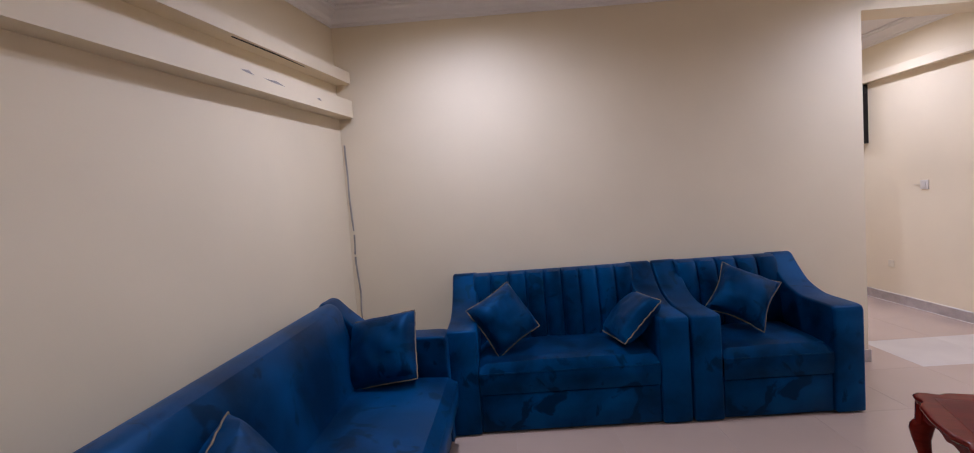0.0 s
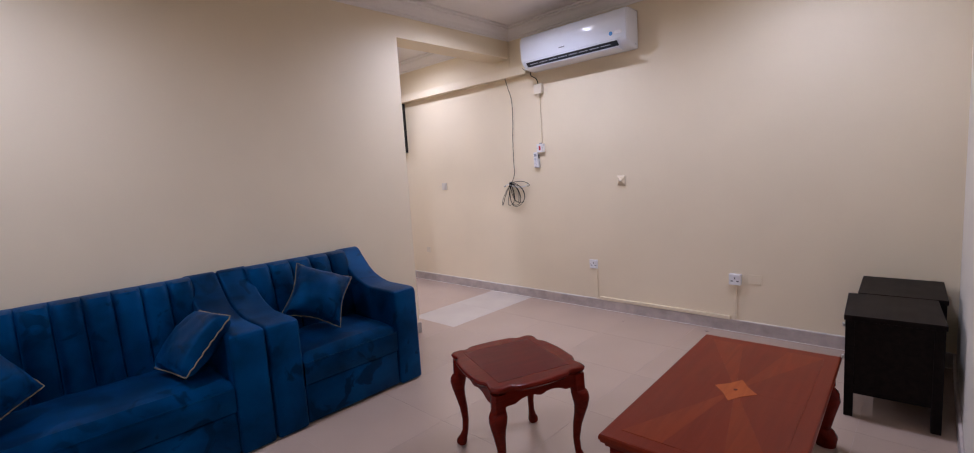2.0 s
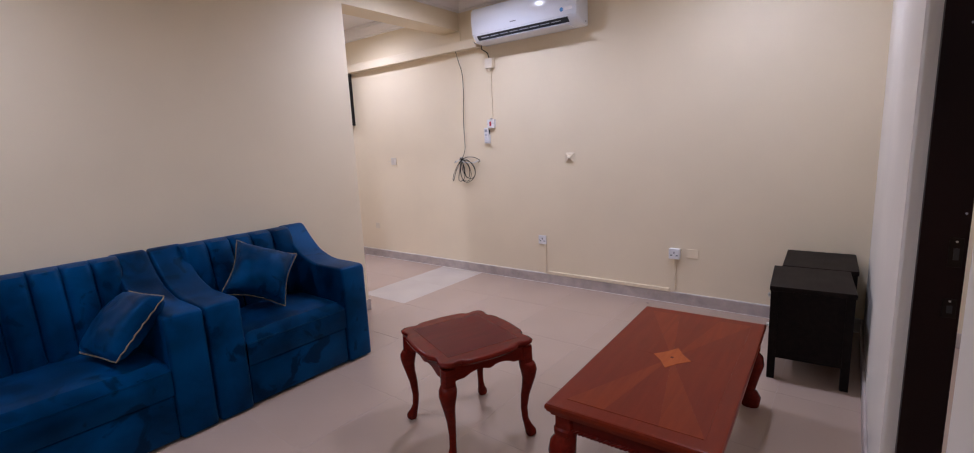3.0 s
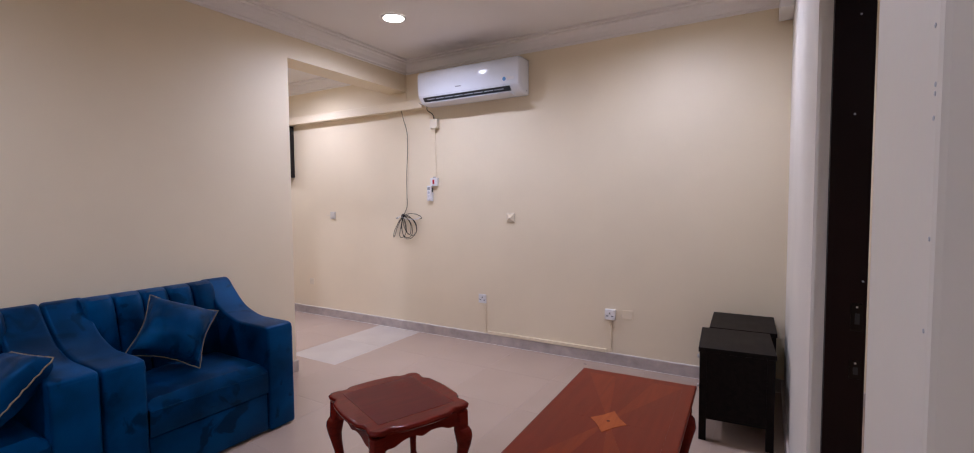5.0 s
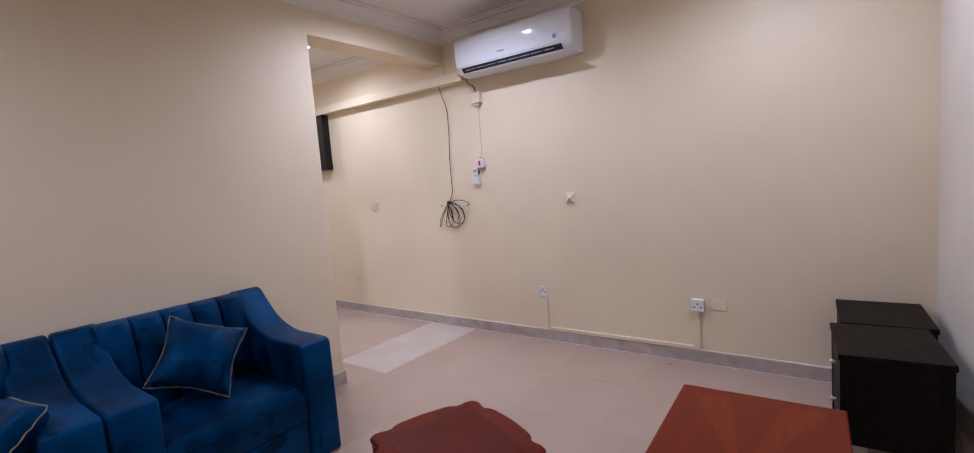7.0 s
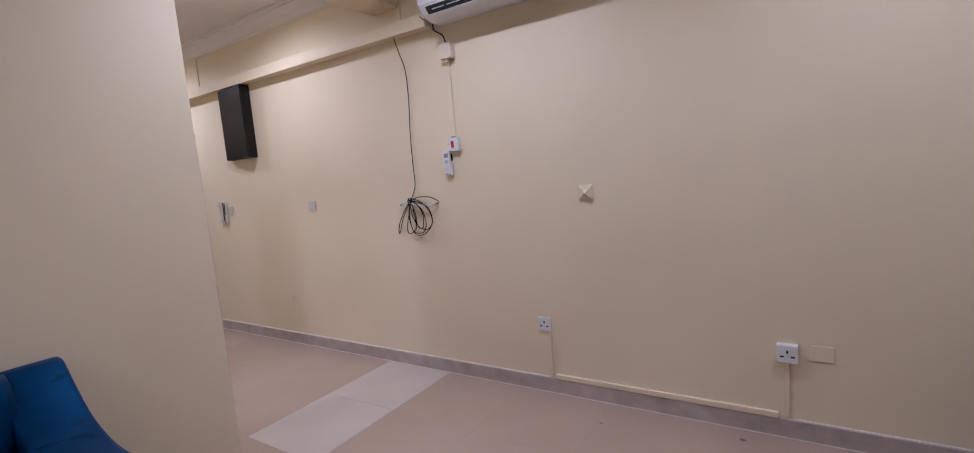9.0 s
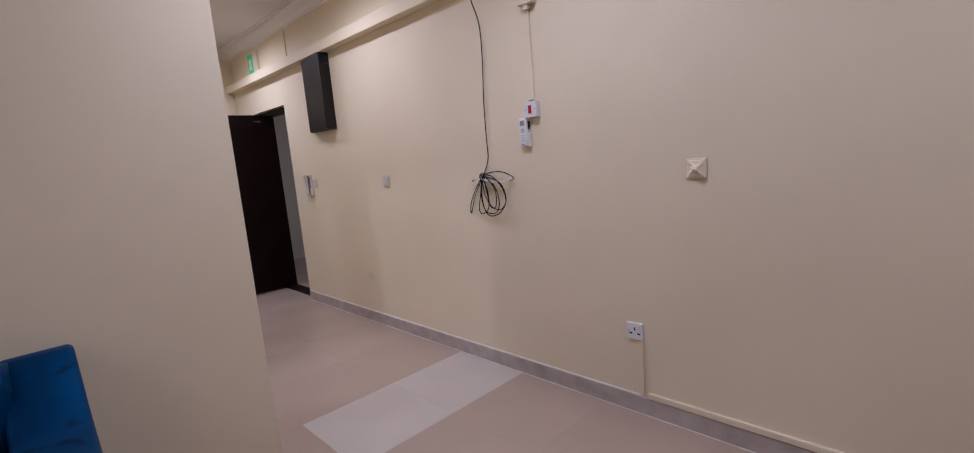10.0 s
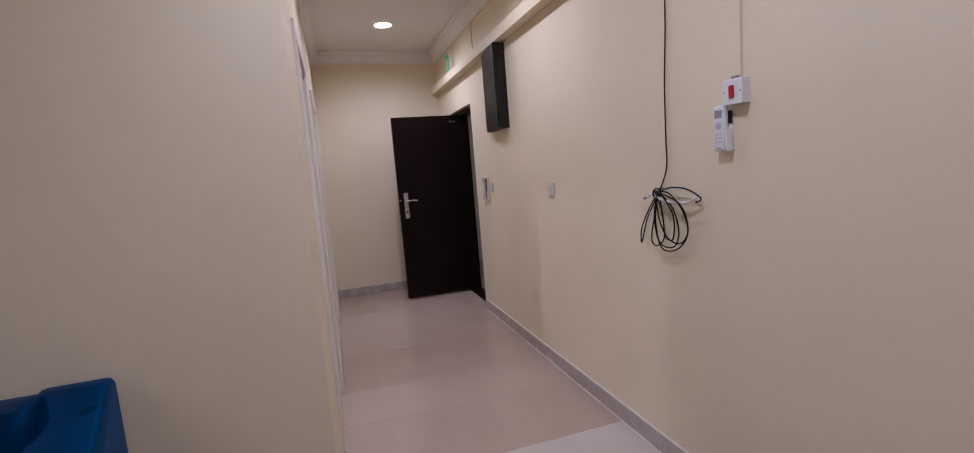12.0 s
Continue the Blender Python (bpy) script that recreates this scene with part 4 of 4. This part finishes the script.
def coiled_cable():
    ob = thing("coiled_cable", pose(XR, 3.765, 1.283), "black cable hanging from the ledge, coiled on a hook", "cable")
    drop = smooth_line([(-0.065, -0.025, 1.14), (-0.04, -0.04, 1.03), (-0.012, -0.06, 0.90), (-0.010, -0.062, 0.70), (-0.010, -0.045, 0.45), (-0.012, -0.045, 0.22), (-0.016, -0.048, 0.10), (-0.02, -0.005, 0.0)], 8)
    part("hanging_cable", add_tube(bmesh.new(), drop, 0.0031, 8), M_CABLE, ob, smooth=True)
    loops = (((0, 0), (0.06, -0.06), (0.13, -0.17), (0.155, -0.235), (0.14, -0.24), (0.09, -0.13), (0.02, -0.02)),
             ((0, 0), (0.03, -0.10), (0.055, -0.22), (0.03, -0.25), (-0.03, -0.20), (-0.02, -0.08)),
             ((0, 0), (0.02, -0.12), (-0.01, -0.23), (-0.09, -0.24), (-0.13, -0.17), (-0.10, -0.07)),
             ((0, 0), (0.02, -0.13), (-0.03, -0.25), (-0.12, -0.245), (-0.19, -0.17), (-0.17, -0.08), (-0.08, -0.01)),
             ((0, 0), (-0.02, -0.12), (-0.08, -0.20), (-0.15, -0.215), (-0.20, -0.15), (-0.16, -0.05)),
             ((0, 0), (-0.05, -0.09), (-0.07, -0.19), (-0.11, -0.20), (-0.12, -0.10), (-0.06, -0.02)))
    for i, line in enumerate(loops):
        pts = smooth_line([(-0.014 - 0.006 * i - 0.004 * (k % 3), y, z) for k, (y, z) in enumerate((*line, line[0]))], 7)[:-1]
        part("cable_loop", add_tube(bmesh.new(), pts, 0.0032, 7, True), M_CABLE, ob, smooth=True)
    loop = smooth_line([(-0.02, 0.02, -0.01), (-0.03, -0.08, 0.015), (-0.03, -0.18, 0.012), (-0.03, -0.255, -0.018), (-0.025, -0.25, -0.035), (-0.022, -0.225, -0.04)], 6)
    part("cable_loop", add_tube(bmesh.new(), loop, 0.0032, 7), M_CABLE, ob, smooth=True)
    tie = [(-0.03 + 0.02 * math.cos(6.28319 * k / 16), 0.004, -0.01 + 0.02 * math.sin(6.28319 * k / 16)) for k in range(16)]
    part("cable_tie", add_tube(bmesh.new(), tie, 0.0045, 6, True), M_CABLE, ob, smooth=True)
    tail = smooth_line([(-0.03, 0.075, -0.03), (-0.036, 0.03, -0.012), (-0.04, -0.02, -0.03), (-0.036, -0.10, -0.045), (-0.034, -0.19, -0.042), (-0.034, -0.245, -0.018)], 6)
    part("white_tail", add_tube(bmesh.new(), tail, 0.0055, 8), M_PLASTIC, ob, "white flex end", smooth=True)
    part("plug_end", add_cyl(bmesh.new(), (-0.03, 0.075, -0.03), (-0.028, 0.10, -0.036), 0.007, n=10), M_GREY, ob, "small grey connector")
    part("wall_hook", add_cyl(bmesh.new(), (0, 0.0, 0.01), (-0.045, 0.0, 0.012), 0.004, n=10), M_GREY, ob, "small grey wall hook")


coiled_cable()


def distribution_panel():
    ob = thing("distribution_panel", pose(XR, 5.60, 1.752), "black metal electrical panel hung under the ledge", "electrical panel")
    part("cabinet", extrude_outline([(0, 0), (-0.082, 0), (-0.034, 0.43), (0, 0.43)], "z", 0, 0.654, 0.002, 1), M_PANEL, ob)
    part("door", extrude_outline([(-0.085, -0.002), (-0.099, -0.004), (-0.051, 0.432), (-0.037, 0.434)], "z", 0.004, 0.652, 0.002, 1), M_PANEL, ob, "thin black metal door")
    part("conduit_end", box(-0.05, -0.01, -0.010, 0.0, 0.56, 0.648), M_BLACK, ob)
    for z in (0.08, 0.56):
        part("hinge", cyl((-0.088, -0.006, z), (-0.088, -0.006, z + 0.05), 0.005, n=10), M_PANEL, ob)


distribution_panel()


def intercom():
    ob = thing("intercom", pose(XR, 6.28, 1.25), "white wall intercom handset with coiled cord", "intercom")
    part("wall_plate", box(-0.022, 0, -0.045, 0.045, -0.10, 0.11, 0.005), M_PLASTIC_WARM, ob)
    hs = [(-0.022, -0.09), (-0.050, -0.092), (-0.056, -0.06), (-0.044, -0.035), (-0.044, 0.055), (-0.056, 0.08), (-0.050, 0.108), (-0.022, 0.105)]
    part("handset", extrude_outline(hs, "y", 0.0, 0.042, 0.006, 3), M_PLASTIC_WARM, ob, smooth=True)
    part("speaker_grille", box(-0.024, -0.021, -0.038, -0.022, -0.02, 0.09), M_DUST, ob)
    part("cradle_gap", box(-0.026, -0.0215, -0.012, -0.001, -0.085, 0.10), M_BLACK, ob, "dark gap behind the handset")
    pts = [(-0.03 + 0.010 * math.cos(i * 0.9), 0.02 + 0.010 * math.sin(i * 0.9), -0.092 - 0.06 * math.sin(math.pi * i / 60)) for i in range(61)]
    part("cord", add_tube(bmesh.new(), pts, 0.003, 5), M_IVORY, ob, "coiled cream cord", smooth=True)
    o2 = plate("bell_plate", 6.17, 1.27, 0.08, 0.08, "small white plate beside the intercom", "wall plate", 0.012, M_PLASTIC_WARM)


intercom()


def exit_sign():
    ob = thing("exit_sign", pose(XR, 7.26, 2.625), "green exit sign in a cream frame above the ledge", "sign")
    part("sign_frame", box(-0.03, 0, -0.125, 0.125, -0.12, 0.12, 0.004), M_IVORY, ob)
    part("sign_face", box(-0.034, -0.029, -0.02, 0.115, -0.10, 0.10), M_GREEN, ob, "green printed face")
    part("sign_mark", box(-0.036, -0.033, 0.02, 0.08, -0.06, 0.05), M_PLASTIC, ob, "pale printed figure")


exit_sign()
tagged(part("trunking_end", box(4.25, 4.54, YN, YN + 0.088, 2.70, 2.80, 0.004), M_PLASTIC), "white plastic trunking end high in the corner", "trunking")


# ---- floor, tile by tile ----
def floor_tiles():
    fl = structure("floor", box(XL - 1.7, XR + 2.0, YB - 0.2, 9.4, -0.12, -0.0008), M_GROUT, "beige polished porcelain tile floor with thin joints", "floor")
    g, s = 0.0009, 0.6
    shared = {}

    def tile(x, y, w, d, m):
        key = (round(w, 3), round(d, 3), m.name)
        if key not in shared:
            bm = bmesh.new()
            rings = [[(sx * (w / 2 - i), sy * (d / 2 - i), z) for sx, sy in ((-1, -1), (1, -1), (1, 1), (-1, 1))] for i, z in ((g, -0.006), (g, -0.0004), (g + 0.0004, 0.0))]
            vs = [[bm.verts.new(p) for p in r] for r in rings]
            for a, b in zip(vs, vs[1:]):
                for k in range(4):
                    bm.faces.new((a[k], a[(k + 1) % 4], b[(k + 1) % 4], b[k]))
            bm.faces.new(vs[-1])
            me = bpy.data.meshes.new("tile")
            bm.to_mesh(me)
            bm.free()
            me.materials.append(m)
            shared[key] = me
        ob = new("tile", shared[key])
        ob.location = (x, y, 0)
        ob.parent = fl
    ox, oy = 3.33, 3.56
    for i in range(-10, 7):
        for j in range(-11, 10):
            x0, x1 = max(ox + i * s, XL - 1.6), min(ox + (i + 1) * s, XR + 1.9)
            y0, y1 = max(oy + j * s, YB - 0.2), min(oy + (j + 1) * s, 9.3)
            if x1 - x0 < 0.02 or y1 - y0 < 0.02:
                continue
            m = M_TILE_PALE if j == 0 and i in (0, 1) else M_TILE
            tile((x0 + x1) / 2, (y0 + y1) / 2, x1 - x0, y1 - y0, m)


floor_tiles()


def floor_stain(x, y, r, seed):
    """A thin dried drop with an uneven rim, lying on the tiles."""
    rim = []
    for k in range(20):
        a = 6.28319 * k / 20
        q = r * (1 + 0.45 * noise.noise((math.cos(a) * 1.3 + seed, math.sin(a) * 1.3, seed)))
        rim.append((q * math.cos(a), 1.3 * q * math.sin(a)))
    ob = part("floor_stain", extrude_outline(rim, "z", 0.0, 0.0008), M_STAIN)
    ob.location = (x, y, 0.0002)
    tagged(ob, "small brown dried stain on the tile floor", "stain")


floor_stain(4.428, 1.651, 0.011, 1)
floor_stain(4.299, 2.337, 0.006, 4)
